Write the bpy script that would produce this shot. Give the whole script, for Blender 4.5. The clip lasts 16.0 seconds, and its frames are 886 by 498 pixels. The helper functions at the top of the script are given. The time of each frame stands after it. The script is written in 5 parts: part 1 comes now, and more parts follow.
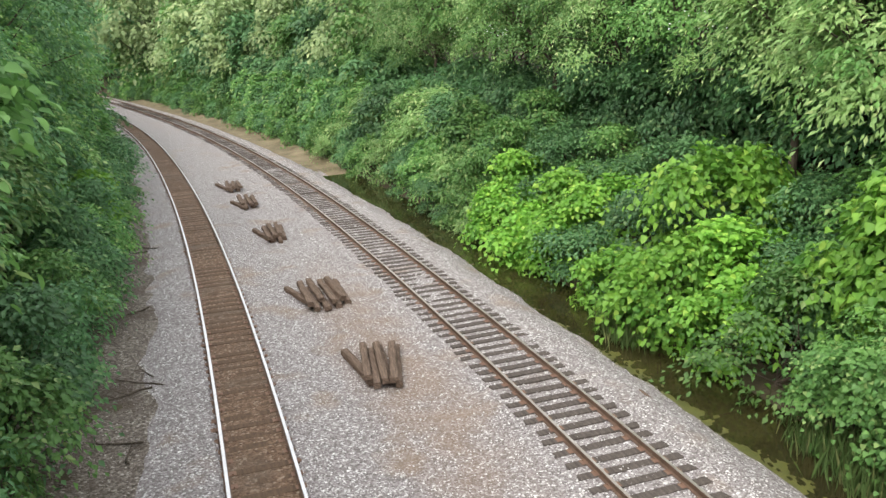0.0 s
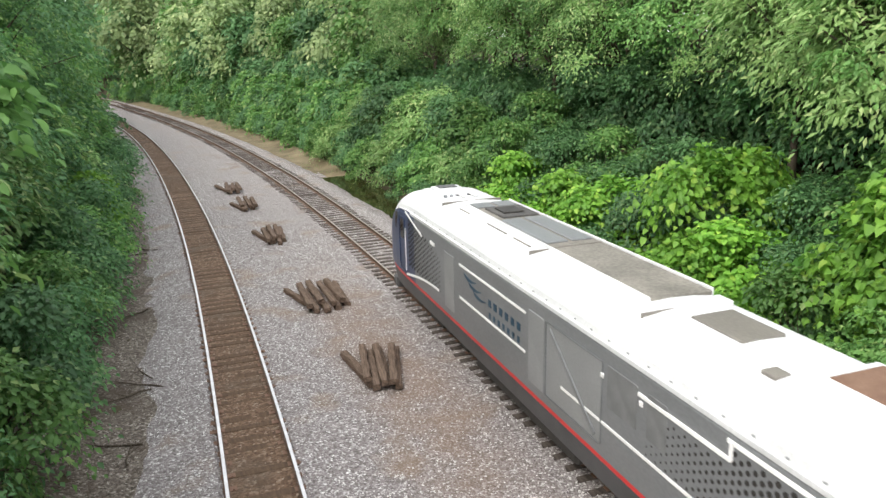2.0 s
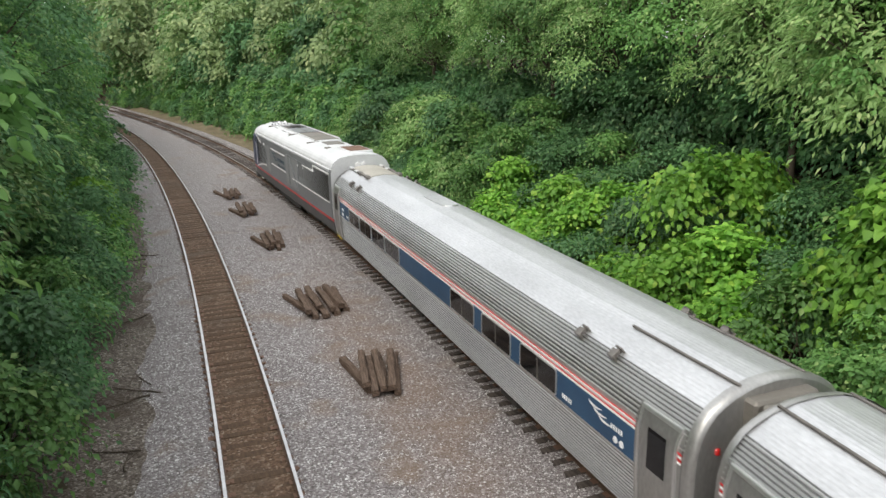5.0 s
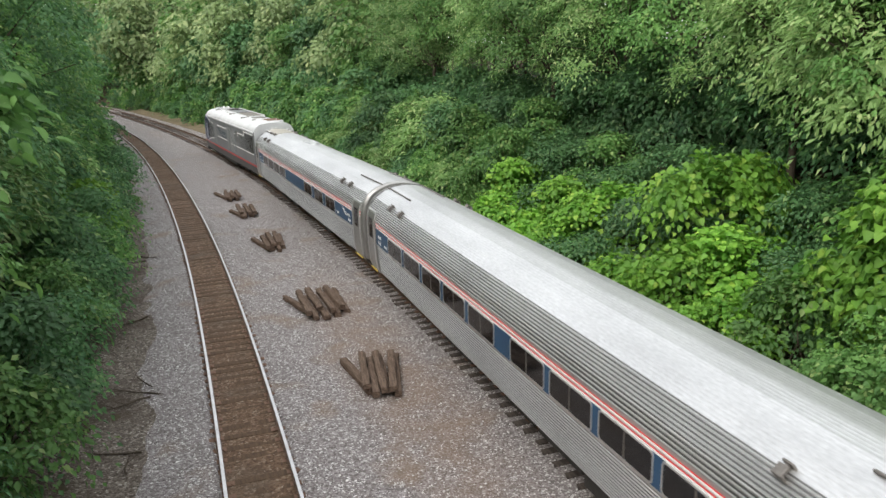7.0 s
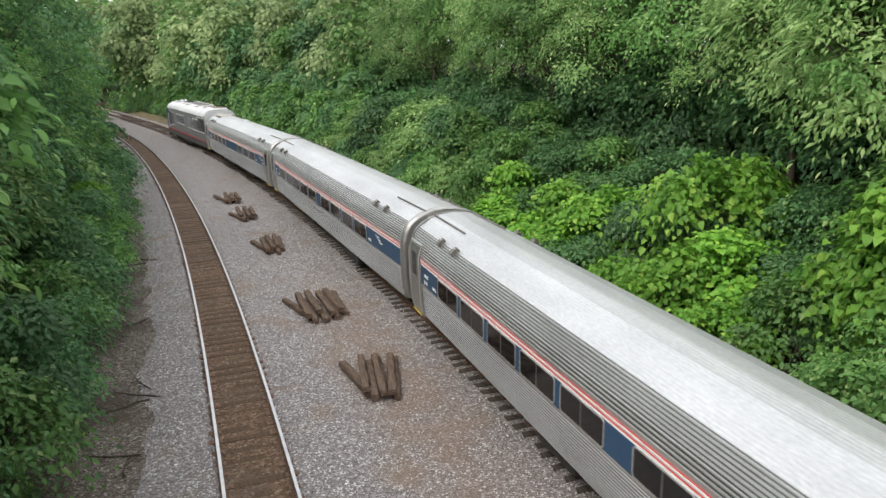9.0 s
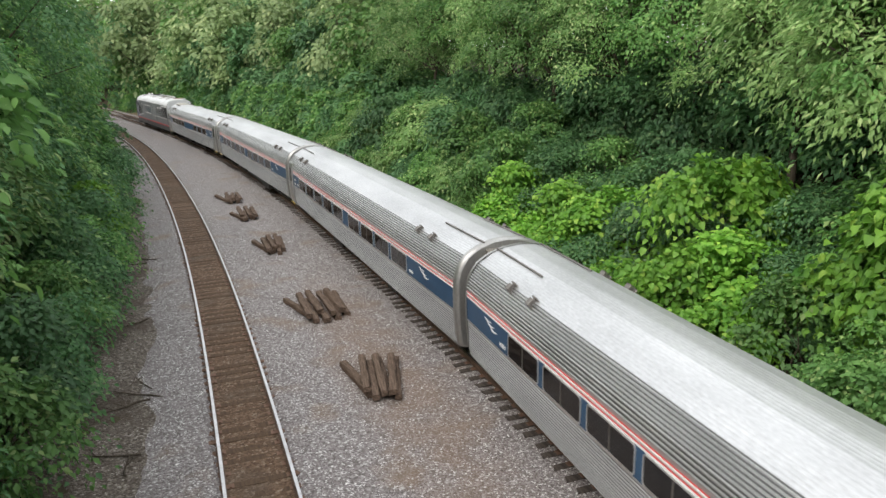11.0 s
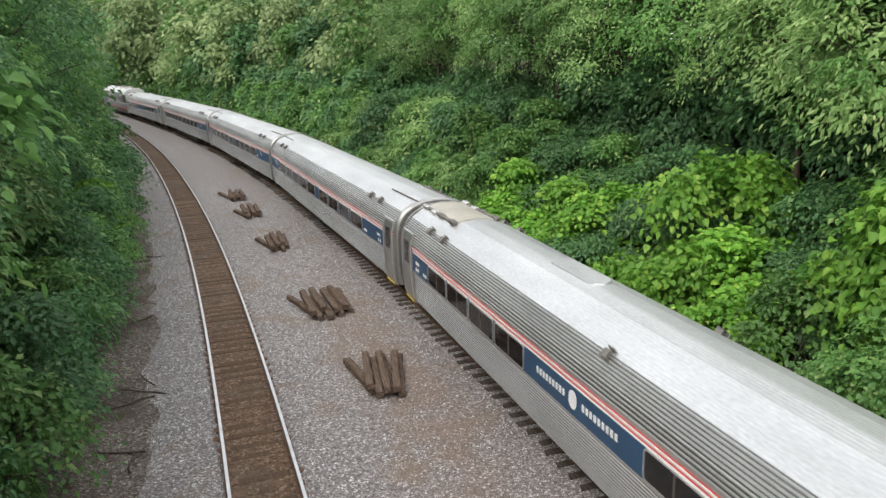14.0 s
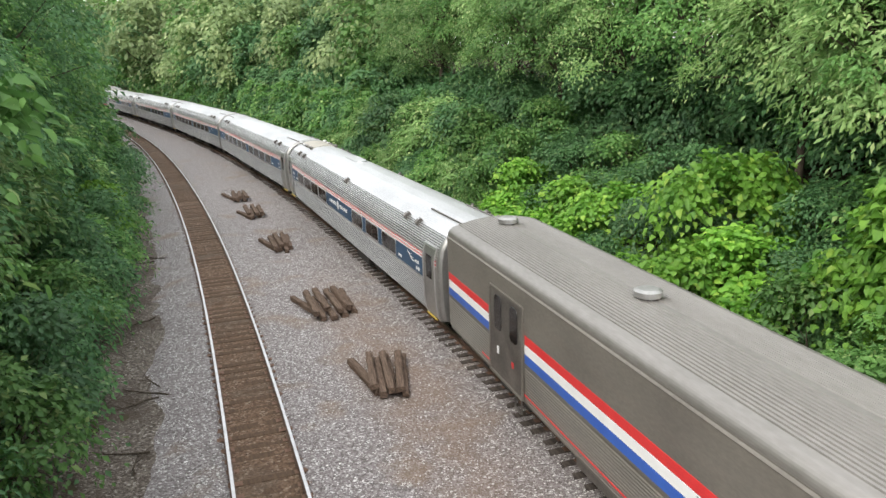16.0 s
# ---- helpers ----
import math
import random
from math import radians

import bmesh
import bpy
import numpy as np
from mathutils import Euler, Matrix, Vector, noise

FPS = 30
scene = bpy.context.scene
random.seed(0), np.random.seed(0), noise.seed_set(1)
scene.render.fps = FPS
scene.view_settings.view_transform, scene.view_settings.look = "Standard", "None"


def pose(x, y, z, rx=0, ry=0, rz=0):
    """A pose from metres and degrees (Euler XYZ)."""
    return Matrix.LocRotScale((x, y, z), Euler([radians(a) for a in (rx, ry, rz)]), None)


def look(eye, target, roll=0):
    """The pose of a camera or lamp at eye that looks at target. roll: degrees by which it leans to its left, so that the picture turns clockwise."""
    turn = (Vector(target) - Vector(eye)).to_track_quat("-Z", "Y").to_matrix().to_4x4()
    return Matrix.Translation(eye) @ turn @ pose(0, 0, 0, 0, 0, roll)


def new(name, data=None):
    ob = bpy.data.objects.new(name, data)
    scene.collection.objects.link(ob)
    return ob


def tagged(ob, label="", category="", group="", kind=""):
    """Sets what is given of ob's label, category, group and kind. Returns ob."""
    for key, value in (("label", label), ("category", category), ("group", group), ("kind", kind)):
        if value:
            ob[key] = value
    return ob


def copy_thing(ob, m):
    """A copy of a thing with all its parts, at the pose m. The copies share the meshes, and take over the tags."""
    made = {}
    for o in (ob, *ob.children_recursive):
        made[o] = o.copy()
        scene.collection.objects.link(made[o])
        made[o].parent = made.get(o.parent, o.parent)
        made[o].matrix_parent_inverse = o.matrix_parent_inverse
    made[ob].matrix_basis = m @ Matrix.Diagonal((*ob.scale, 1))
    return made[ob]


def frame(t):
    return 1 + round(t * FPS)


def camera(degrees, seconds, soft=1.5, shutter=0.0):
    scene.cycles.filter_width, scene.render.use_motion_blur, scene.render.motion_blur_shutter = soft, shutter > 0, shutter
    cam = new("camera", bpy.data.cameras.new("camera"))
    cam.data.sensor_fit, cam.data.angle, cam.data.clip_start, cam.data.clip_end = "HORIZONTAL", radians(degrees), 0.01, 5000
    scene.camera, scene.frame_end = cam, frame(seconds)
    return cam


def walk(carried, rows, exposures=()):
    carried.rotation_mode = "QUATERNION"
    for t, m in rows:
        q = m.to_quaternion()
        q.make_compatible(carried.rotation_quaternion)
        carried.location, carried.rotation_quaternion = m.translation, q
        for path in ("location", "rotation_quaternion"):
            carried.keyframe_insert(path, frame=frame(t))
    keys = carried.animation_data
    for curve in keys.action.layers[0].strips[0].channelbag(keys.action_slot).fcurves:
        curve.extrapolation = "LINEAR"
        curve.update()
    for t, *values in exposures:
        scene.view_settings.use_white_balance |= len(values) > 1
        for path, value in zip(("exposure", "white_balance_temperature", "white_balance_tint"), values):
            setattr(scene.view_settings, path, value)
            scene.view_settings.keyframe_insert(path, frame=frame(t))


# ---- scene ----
DURATION = 16.0
EXPOSURE = 0.50
cam = camera(61.42, DURATION, soft=1.5, shutter=0.12)
walk(cam, [
    (0.0, pose(0, 0, 9.032, 74.329, 1.316, -0.369)),
    (0.5, pose(0, 0, 9.032, 74.330, 1.310, -0.377)),
    (1.0, pose(0, 0, 9.032, 74.350, 1.288, -0.379)),
    (1.5, pose(0, 0, 9.032, 74.401, 1.280, -0.394)),
    (2.0, pose(0, 0, 9.032, 74.466, 1.285, -0.401)),
    (2.5, pose(0, 0, 9.032, 74.543, 1.289, -0.401)),
    (3.0, pose(0, 0, 9.032, 74.633, 1.303, -0.425)),
    (3.5, pose(0, 0, 9.032, 74.714, 1.308, -0.455)),
    (4.0, pose(0, 0, 9.032, 74.791, 1.289, -0.488)),
    (6.5, pose(0, 0, 9.032, 74.962, 1.338, -0.499)),
    (7.0, pose(0, 0, 9.032, 74.988, 1.395, -0.482)),
    (7.5, pose(0, 0, 9.032, 75.036, 1.424, -0.482)),
    (8.0, pose(0, 0, 9.032, 75.101, 1.458, -0.511)),
    (8.5, pose(0, 0, 9.032, 75.168, 1.428, -0.524)),
    (9.0, pose(0, 0, 9.032, 75.224, 1.271, -0.487)),
    (11.5, pose(0, 0, 9.032, 75.232, 1.216, -0.384)),
    (12.0, pose(0, 0, 9.032, 75.199, 1.187, -0.365)),
    (12.5, pose(0, 0, 9.032, 75.150, 1.171, -0.346)),
    (13.0, pose(0, 0, 9.032, 75.089, 1.186, -0.292)),
    (13.5, pose(0, 0, 9.032, 75.037, 1.242, -0.217)),
    (14.0, pose(0, 0, 9.032, 75.021, 1.321, -0.155)),
    (14.5, pose(0, 0, 9.032, 75.028, 1.401, -0.087)),
    (15.0, pose(0, 0, 9.032, 75.023, 1.475, -0.027)),
    (15.5, pose(0, 0, 9.032, 75.018, 1.552, -0.005)),
    (16.0, pose(0, 0, 9.032, 75.029, 1.632, 0.014)),
], exposures=[(0.0, EXPOSURE), (1.5, EXPOSURE), (2.5, EXPOSURE - 0.4), (3.5, EXPOSURE - 0.65), (6.5, EXPOSURE - 0.55), (12.5, EXPOSURE - 0.56), (14.5, EXPOSURE - 0.52), (16.0, EXPOSURE - 0.28)])

# ---- world and sun: bright, thinly overcast summer day ----
SUN_EL, SUN_AZ = radians(46), radians(220)
world = bpy.data.worlds.new("world")
scene.world = world
world.use_nodes = True
sky = world.node_tree.nodes.new("ShaderNodeTexSky")
sky.sky_type = "NISHITA"
sky.sun_disc = False
sky.sun_elevation, sky.sun_rotation = SUN_EL, SUN_AZ
sky.dust_density, sky.air_density, sky.ozone_density = 4.0, 1.0, 1.0
# thin white cloud over the blue
veil = world.node_tree.nodes.new("ShaderNodeMix")
veil.data_type = "RGBA"
veil.inputs[0].default_value = 0.7
veil.inputs[7].default_value = (13.0, 13.2, 13.3, 1)
world.node_tree.links.new(sky.outputs[0], veil.inputs[6])
world.node_tree.links.new(veil.outputs[2], world.node_tree.nodes["Background"].inputs[0])
world.node_tree.nodes["Background"].inputs[1].default_value = 0.15
sun = new("sun", bpy.data.lights.new("sun", "SUN"))
sun.data.energy, sun.data.angle, sun.data.color = 2.4, radians(40), (1.0, 0.95, 0.86)
sun.matrix_world = look((0, 0, 60), (-60 * math.sin(SUN_AZ) / math.tan(SUN_EL), -60 * math.cos(SUN_AZ) / math.tan(SUN_EL), 0))


# ---- materials ----
def material(name, low, high, rough=0.6, metal=0.0, scale=6.0, fine=60.0, bump=0.0, spec=0.5, stretch=(1, 1, 1), contrast=0.5):
    """A surface that varies between two colours at a coarse and a fine scale."""
    m = bpy.data.materials.new(name)
    m.use_nodes = True
    n, l = m.node_tree.nodes, m.node_tree.links
    bsdf = n["Principled BSDF"]
    at = n.new("ShaderNodeTexCoord")
    mp = n.new("ShaderNodeMapping")
    mp.inputs["Scale"].default_value = stretch
    l.new(at.outputs["Object"], mp.inputs["Vector"])
    a, b = n.new("ShaderNodeTexNoise"), n.new("ShaderNodeTexNoise")
    a.inputs["Scale"].default_value, b.inputs["Scale"].default_value = scale, fine
    a.inputs["Detail"].default_value, b.inputs["Detail"].default_value = 4, 2
    for q in (a, b):
        l.new(mp.outputs[0], q.inputs["Vector"])
    mean = n.new("ShaderNodeMix")
    mean.inputs[0].default_value = 0.4
    l.new(a.outputs[0], mean.inputs[2])
    l.new(b.outputs[0], mean.inputs[3])
    ramp = n.new("ShaderNodeMapRange")
    ramp.inputs[1].default_value, ramp.inputs[2].default_value = 0.5 - contrast * 0.35, 0.5 + contrast * 0.35
    l.new(mean.outputs[0], ramp.inputs[0])
    mix = n.new("ShaderNodeMix")
    mix.data_type = "RGBA"
    mix.inputs[6].default_value, mix.inputs[7].default_value = (*low, 1), (*high, 1)
    l.new(ramp.outputs[0], mix.inputs[0])
    l.new(mix.outputs[2], bsdf.inputs["Base Color"])
    bsdf.inputs["Roughness"].default_value, bsdf.inputs["Metallic"].default_value = rough, metal
    bsdf.inputs["Specular IOR Level"].default_value = spec
    if bump:
        bp = n.new("ShaderNodeBump")
        bp.inputs["Strength"].default_value, bp.inputs["Distance"].default_value = 0.6, bump
        l.new(mean.outputs[0], bp.inputs["Height"])
        l.new(bp.outputs[0], bsdf.inputs["Normal"])
    return m


def leaf_material(name, low, high, far=(0.3, 0.3, 0.05), share=0.08, through_light=0.35):
    """Leaves: a colour of its own for each, drifting over the plant, some light passing through."""
    m = bpy.data.materials.new(name)
    m.use_nodes = True
    n, l = m.node_tree.nodes, m.node_tree.links
    n.remove(n["Principled BSDF"])
    geo, at = n.new("ShaderNodeNewGeometry"), n.new("ShaderNodeTexCoord")
    info = n.new("ShaderNodeObjectInfo")
    drift = n.new("ShaderNodeTexNoise")
    drift.inputs["Scale"].default_value = 0.9
    l.new(at.outputs["Object"], drift.inputs["Vector"])
    add = n.new("ShaderNodeMath")
    add.operation = "MULTIPLY_ADD"
    add.inputs[1].default_value = 0.26
    l.new(geo.outputs["Random Per Island"], add.inputs[0])
    sub = n.new("ShaderNodeMapRange")
    sub.inputs[1].default_value, sub.inputs[2].default_value = 0.3, 0.7
    sub.inputs[3].default_value, sub.inputs[4].default_value = 0.02, 0.62
    l.new(drift.outputs[0], sub.inputs[0])
    l.new(sub.outputs[0], add.inputs[2])
    mix = n.new("ShaderNodeMix")
    mix.data_type = "RGBA"
    mix.inputs[6].default_value, mix.inputs[7].default_value = (*low, 1), (*high, 1)
    l.new(add.outputs[0], mix.inputs[0])
    old = n.new("ShaderNodeMath")
    old.operation = "GREATER_THAN"
    old.inputs[1].default_value = 1 - share
    l.new(geo.outputs["Random Per Island"], old.inputs[0])
    half = n.new("ShaderNodeMath")
    half.operation = "MULTIPLY"
    half.inputs[1].default_value = 0.5
    l.new(old.outputs[0], half.inputs[0])
    mix2 = n.new("ShaderNodeMix")
    mix2.data_type = "RGBA"
    mix2.inputs[7].default_value = (*far, 1)
    l.new(half.outputs[0], mix2.inputs[0])
    l.new(mix.outputs[2], mix2.inputs[6])
    tint = n.new("ShaderNodeHueSaturation")
    vary = n.new("ShaderNodeMapRange")
    vary.inputs[3].default_value, vary.inputs[4].default_value = 0.72, 1.28
    l.new(info.outputs["Random"], vary.inputs[0])
    l.new(vary.outputs[0], tint.inputs["Value"])
    l.new(mix2.outputs[2], tint.inputs["Color"])
    bsdf = n.new("ShaderNodeBsdfPrincipled")
    bsdf.inputs["Roughness"].default_value, bsdf.inputs["Specular IOR Level"].default_value = 0.5, 0.35
    tr = n.new("ShaderNodeBsdfTranslucent")
    both = n.new("ShaderNodeMixShader")
    both.inputs[0].default_value = through_light
    l.new(tint.outputs[0], bsdf.inputs["Base Color"])
    l.new(tint.outputs[0], tr.inputs["Color"])
    l.new(bsdf.outputs[0], both.inputs[1])
    l.new(tr.outputs[0], both.inputs[2])
    l.new(both.outputs[0], n["Material Output"].inputs[0])
    return m


def gravel_material(name, tones, stain, stone=17.0, stain_at=0.55, trail=None):
    """Crushed stone: cells of single stones with a tone each, relief between them, patches of rust dust."""
    m = bpy.data.materials.new(name)
    m.use_nodes = True
    n, l = m.node_tree.nodes, m.node_tree.links
    bsdf = n["Principled BSDF"]
    at = n.new("ShaderNodeTexCoord")
    cell = n.new("ShaderNodeTexVoronoi")
    cell.inputs["Scale"].default_value = stone
    l.new(at.outputs["Object"], cell.inputs["Vector"])
    split = n.new("ShaderNodeSeparateColor")
    l.new(cell.outputs["Color"], split.inputs[0])
    ramp = n.new("ShaderNodeValToRGB")
    els = ramp.color_ramp.elements
    els[0].position, els[0].color = 0.0, (*tones[0], 1)
    els[1].position, els[1].color = 1.0, (*tones[-1], 1)
    for i, c in enumerate(tones[1:-1]):
        e = els.new((0.3, 0.6, 0.88)[i])
        e.color = (*c, 1)
    l.new(split.outputs[0], ramp.inputs[0])
    big = n.new("ShaderNodeTexNoise")
    big.inputs["Scale"].default_value, big.inputs["Detail"].default_value = 0.45, 6
    l.new(at.outputs["Object"], big.inputs["Vector"])
    rng = n.new("ShaderNodeMapRange")
    rng.inputs[1].default_value, rng.inputs[2].default_value = stain_at, stain_at + 0.16
    rng.inputs[4].default_value = 0.6
    l.new(big.outputs[0], rng.inputs[0])
    mix = n.new("ShaderNodeMix")
    mix.data_type = "RGBA"
    mix.inputs[7].default_value = (*stain, 1)
    l.new(rng.outputs[0], mix.inputs[0])
    l.new(ramp.outputs[0], mix.inputs[6])
    last = mix.outputs[2]
    if trail:
        # rust and rotten wood dust along the line where the old ties were dragged: x, y, degrees, half width, half length
        mp = n.new("ShaderNodeMapping")
        mp.vector_type = "TEXTURE"
        mp.inputs["Location"].default_value = (trail[0], trail[1], 0)
        mp.inputs["Rotation"].default_value = (0, 0, radians(trail[2]))
        mp.inputs["Scale"].default_value = (trail[3], trail[4], 50)
        l.new(at.outputs["Object"], mp.inputs["Vector"])
        ball = n.new("ShaderNodeTexGradient")
        ball.gradient_type = "SPHERICAL"
        l.new(mp.outputs[0], ball.inputs[0])
        patch = n.new("ShaderNodeTexNoise")
        patch.inputs["Scale"].default_value, patch.inputs["Detail"].default_value = 1.1, 5
        l.new(at.outputs["Object"], patch.inputs["Vector"])
        much = n.new("ShaderNodeMath")
        much.operation = "MULTIPLY"
        l.new(ball.outputs["Fac"], much.inputs[0])
        l.new(patch.outputs[0], much.inputs[1])
        cap = n.new("ShaderNodeMapRange")
        cap.inputs[1].default_value, cap.inputs[2].default_value, cap.inputs[4].default_value = 0.08, 0.42, 0.48
        l.new(much.outputs[0], cap.inputs[0])
        dust = n.new("ShaderNodeMix")
        dust.data_type = "RGBA"
        dust.inputs[7].default_value = (0.21, 0.135, 0.085, 1)
        l.new(cap.outputs[0], dust.inputs[0])
        l.new(last, dust.inputs[6])
        last = dust.outputs[2]
    l.new(last, bsdf.inputs["Base Color"])
    bsdf.inputs["Roughness"].default_value, bsdf.inputs["Specular IOR Level"].default_value = 0.85, 0.25
    bp = n.new("ShaderNodeBump")
    bp.invert = True
    bp.inputs["Strength"].default_value, bp.inputs["Distance"].default_value = 0.8, 0.03
    l.new(cell.outputs["Distance"], bp.inputs["Height"])
    l.new(bp.outputs[0], bsdf.inputs["Normal"])
    return m


def water_material():
    m = material("ditch_water", (0.012, 0.010, 0.005), (0.045, 0.040, 0.014), 0.06, 0.0, 0.7, 7, 0.0, 0.5, contrast=0.6)
    n, l = m.node_tree.nodes, m.node_tree.links
    wave, bp = n.new("ShaderNodeTexNoise"), n.new("ShaderNodeBump")
    wave.inputs["Scale"].default_value = 5
    bp.inputs["Strength"].default_value, bp.inputs["Distance"].default_value = 0.15, 0.03
    l.new(wave.outputs[0], bp.inputs["Height"])
    l.new(bp.outputs[0], n["Principled BSDF"].inputs["Normal"])
    return m


GRAVEL = gravel_material("gravel", [(0.115, 0.098, 0.096), (0.185, 0.164, 0.16), (0.255, 0.23, 0.225), (0.37, 0.345, 0.337), (0.74, 0.72, 0.70)], (0.22, 0.15, 0.095), 26, 0.57, trail=(-1.6, 20.5, 20, 2.2, 16))
RUST_BED = gravel_material("rusty_bed", [(0.07, 0.04, 0.024), (0.11, 0.066, 0.042), (0.15, 0.095, 0.06), (0.18, 0.12, 0.08), (0.28, 0.22, 0.17)], (0.10, 0.08, 0.06), 19, 0.5)
SOIL = material("bank_soil", (0.035, 0.03, 0.018), (0.09, 0.075, 0.045), 0.95, 0, 0.8, 14, 0.05, 0.2)
DIRT = gravel_material("dirt_and_stones", [(0.055, 0.043, 0.033), (0.10, 0.082, 0.066), (0.155, 0.13, 0.108), (0.22, 0.19, 0.165), (0.42, 0.39, 0.35)], (0.06, 0.043, 0.03), 21, 0.47)
SAND = material("pale_dirt", (0.085, 0.07, 0.04), (0.24, 0.195, 0.125), 0.95, 0, 0.7, 20, 0.02, 0.2)
WATER = water_material()
ALGAE = material("algae", (0.04, 0.046, 0.010), (0.11, 0.108, 0.024), 0.5, 0, 2, 25, 0.01)
RAIL_SIDE = material("rusty_rail", (0.07, 0.042, 0.028), (0.16, 0.10, 0.07), 0.75, 0.2, 5, 60, 0.002)
RAIL_WORN = material("polished_rail_head", (0.42, 0.41, 0.41), (0.6, 0.59, 0.59), 0.32, 1.0, 3, 40)
RAIL_DULL = material("dull_rail_head", (0.30, 0.25, 0.21), (0.5, 0.46, 0.42), 0.38, 0.8, 3, 40)
TIE = material("weathered_tie", (0.035, 0.028, 0.024), (0.12, 0.10, 0.088), 0.9, 0, 2, 30, 0.008, 0.2, (6, 1, 6))
TIE_BROWN = material("rust_dusted_tie", (0.06, 0.04, 0.028), (0.13, 0.085, 0.055), 0.9, 0, 2, 30, 0.008, 0.2, (6, 1, 6))
OLD_TIE = material("rotten_tie", (0.04, 0.026, 0.019), (0.205, 0.145, 0.108), 0.92, 0, 2.5, 26, 0.012, 0.2, (8, 0.8, 8))
BARK = material("bark", (0.035, 0.027, 0.02), (0.10, 0.08, 0.06), 0.95, 0, 4, 30, 0.02, 0.2, (1, 1, 0.3))
STONE = material("loose_stone", (0.3, 0.28, 0.27), (0.7, 0.68, 0.65), 0.8, 0, 3, 40)
LEAF_DARK = leaf_material("leaves_deep_green", (0.042, 0.12, 0.05), (0.165, 0.33, 0.125), (0.28, 0.40, 0.17), 0.08, 0.4)
LEAF_MID = leaf_material("leaves_mid_green", (0.055, 0.155, 0.038), (0.22, 0.41, 0.112), (0.4, 0.5, 0.19), 0.1, 0.42)
LEAF_BRIGHT = leaf_material("leaves_light_green", (0.10, 0.215, 0.06), (0.34, 0.52, 0.185), (0.56, 0.6, 0.3), 0.12, 0.42)
LEAF_LIME = leaf_material("leaves_lime_green", (0.07, 0.22, 0.035), (0.33, 0.60, 0.085), (0.48, 0.66, 0.12), 0.1, 0.45)
LEAF_DROOP = leaf_material("long_light_leaves", (0.14, 0.27, 0.08), (0.42, 0.60, 0.23), (0.56, 0.64, 0.3), 0.12, 0.45)
LEAF_PALE = leaf_material("leaves_pale_green", (0.12, 0.19, 0.075), (0.32, 0.41, 0.18), (0.45, 0.5, 0.25), 0.1, 0.42)
GRASS = leaf_material("grass_blades", (0.08, 0.15, 0.04), (0.2, 0.3, 0.1), (0.36, 0.34, 0.15), 0.15)
STEEL = material("fluted_stainless_steel", (0.56, 0.56, 0.56), (0.78, 0.78, 0.77), 0.34, 0.85, 1.2, 30, stretch=(1, 0.25, 1))
STEEL_ROOF = material("stainless_roof", (0.47, 0.476, 0.484), (0.68, 0.686, 0.695), 0.42, 0.72, 0.9, 22, stretch=(1, 0.3, 1))
STEEL_END = material("dull_steel_end", (0.34, 0.335, 0.325), (0.52, 0.515, 0.50), 0.42, 0.8, 1.1, 18, stretch=(1, 1, 0.4))
# dusty, and coloured darker for the ground that the lower sides mirror
STEEL_LOWER = material("dusty_ground_toned_steel", (0.30, 0.29, 0.275), (0.46, 0.45, 0.435), 0.4, 0.85, 1.0, 26, stretch=(1, 0.25, 1))
# groove steel coloured darker to stand for dark reflections between the ribs
STEEL_GROOVE_SHADE = material("shade_toned_steel_groove", (0.16, 0.16, 0.16), (0.25, 0.25, 0.25), 0.5, 0.8, 1.5, 20, stretch=(1, 0.3, 1))
STEEL_DIRTY = material("grimy_steel", (0.13, 0.12, 0.11), (0.26, 0.24, 0.22), 0.5, 0.75, 1.5, 20)
WALL_GRIME = material("grimy_grey_brown_paint", (0.155, 0.142, 0.124), (0.225, 0.208, 0.182), 0.5, 0.3, 1.2, 24, stretch=(1, 0.4, 1))
BAG_ROOF = material("dull_grey_roof", (0.22, 0.209, 0.193), (0.31, 0.293, 0.275), 0.42, 0.55, 0.8, 12, stretch=(1, 0.3, 1))
BLUE = material("blue_band_paint", (0.014, 0.052, 0.115), (0.026, 0.08, 0.16), 0.4, 0, 1.2, 20)
NAVY = material("navy_paint", (0.012, 0.026, 0.075), (0.02, 0.04, 0.10), 0.3, 0, 1, 15)
RED = material("red_paint", (0.58, 0.02, 0.025), (0.72, 0.04, 0.04), 0.4, 0, 2, 30)
WHITE = material("white_paint", (0.74, 0.74, 0.74), (0.84, 0.84, 0.84), 0.4, 0, 2, 30)
STRIPE_BLUE = material("stripe_blue", (0.02, 0.09, 0.42), (0.035, 0.13, 0.52), 0.4, 0, 2, 30)
TEAL = material("dark_teal_paint", (0.008, 0.04, 0.075), (0.014, 0.06, 0.10), 0.4, 0, 2, 30)
GREY_SIDE = material("silver_grey_paint", (0.165, 0.173, 0.182), (0.225, 0.234, 0.244), 0.38, 0.25, 0.9, 18, stretch=(1, 0.5, 1))
GREY_PALE = material("pale_grey_panel_paint", (0.22, 0.228, 0.232), (0.28, 0.288, 0.292), 0.4, 0.15, 0.9, 18)
GREY_MESH = material("fine_grey_mesh", (0.16, 0.165, 0.17), (0.24, 0.245, 0.25), 0.55, 0.3, 3, 60)
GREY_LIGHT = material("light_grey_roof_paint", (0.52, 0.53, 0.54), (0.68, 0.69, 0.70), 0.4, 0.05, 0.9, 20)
GREY_DARK = material("charcoal_skirt_paint", (0.06, 0.06, 0.062), (0.095, 0.095, 0.098), 0.5, 0.1, 1.5, 25)
ROOF_TAN = material("sooty_roof_panel", (0.10, 0.092, 0.08), (0.27, 0.25, 0.215), 0.6, 0.2, 0.9, 12)
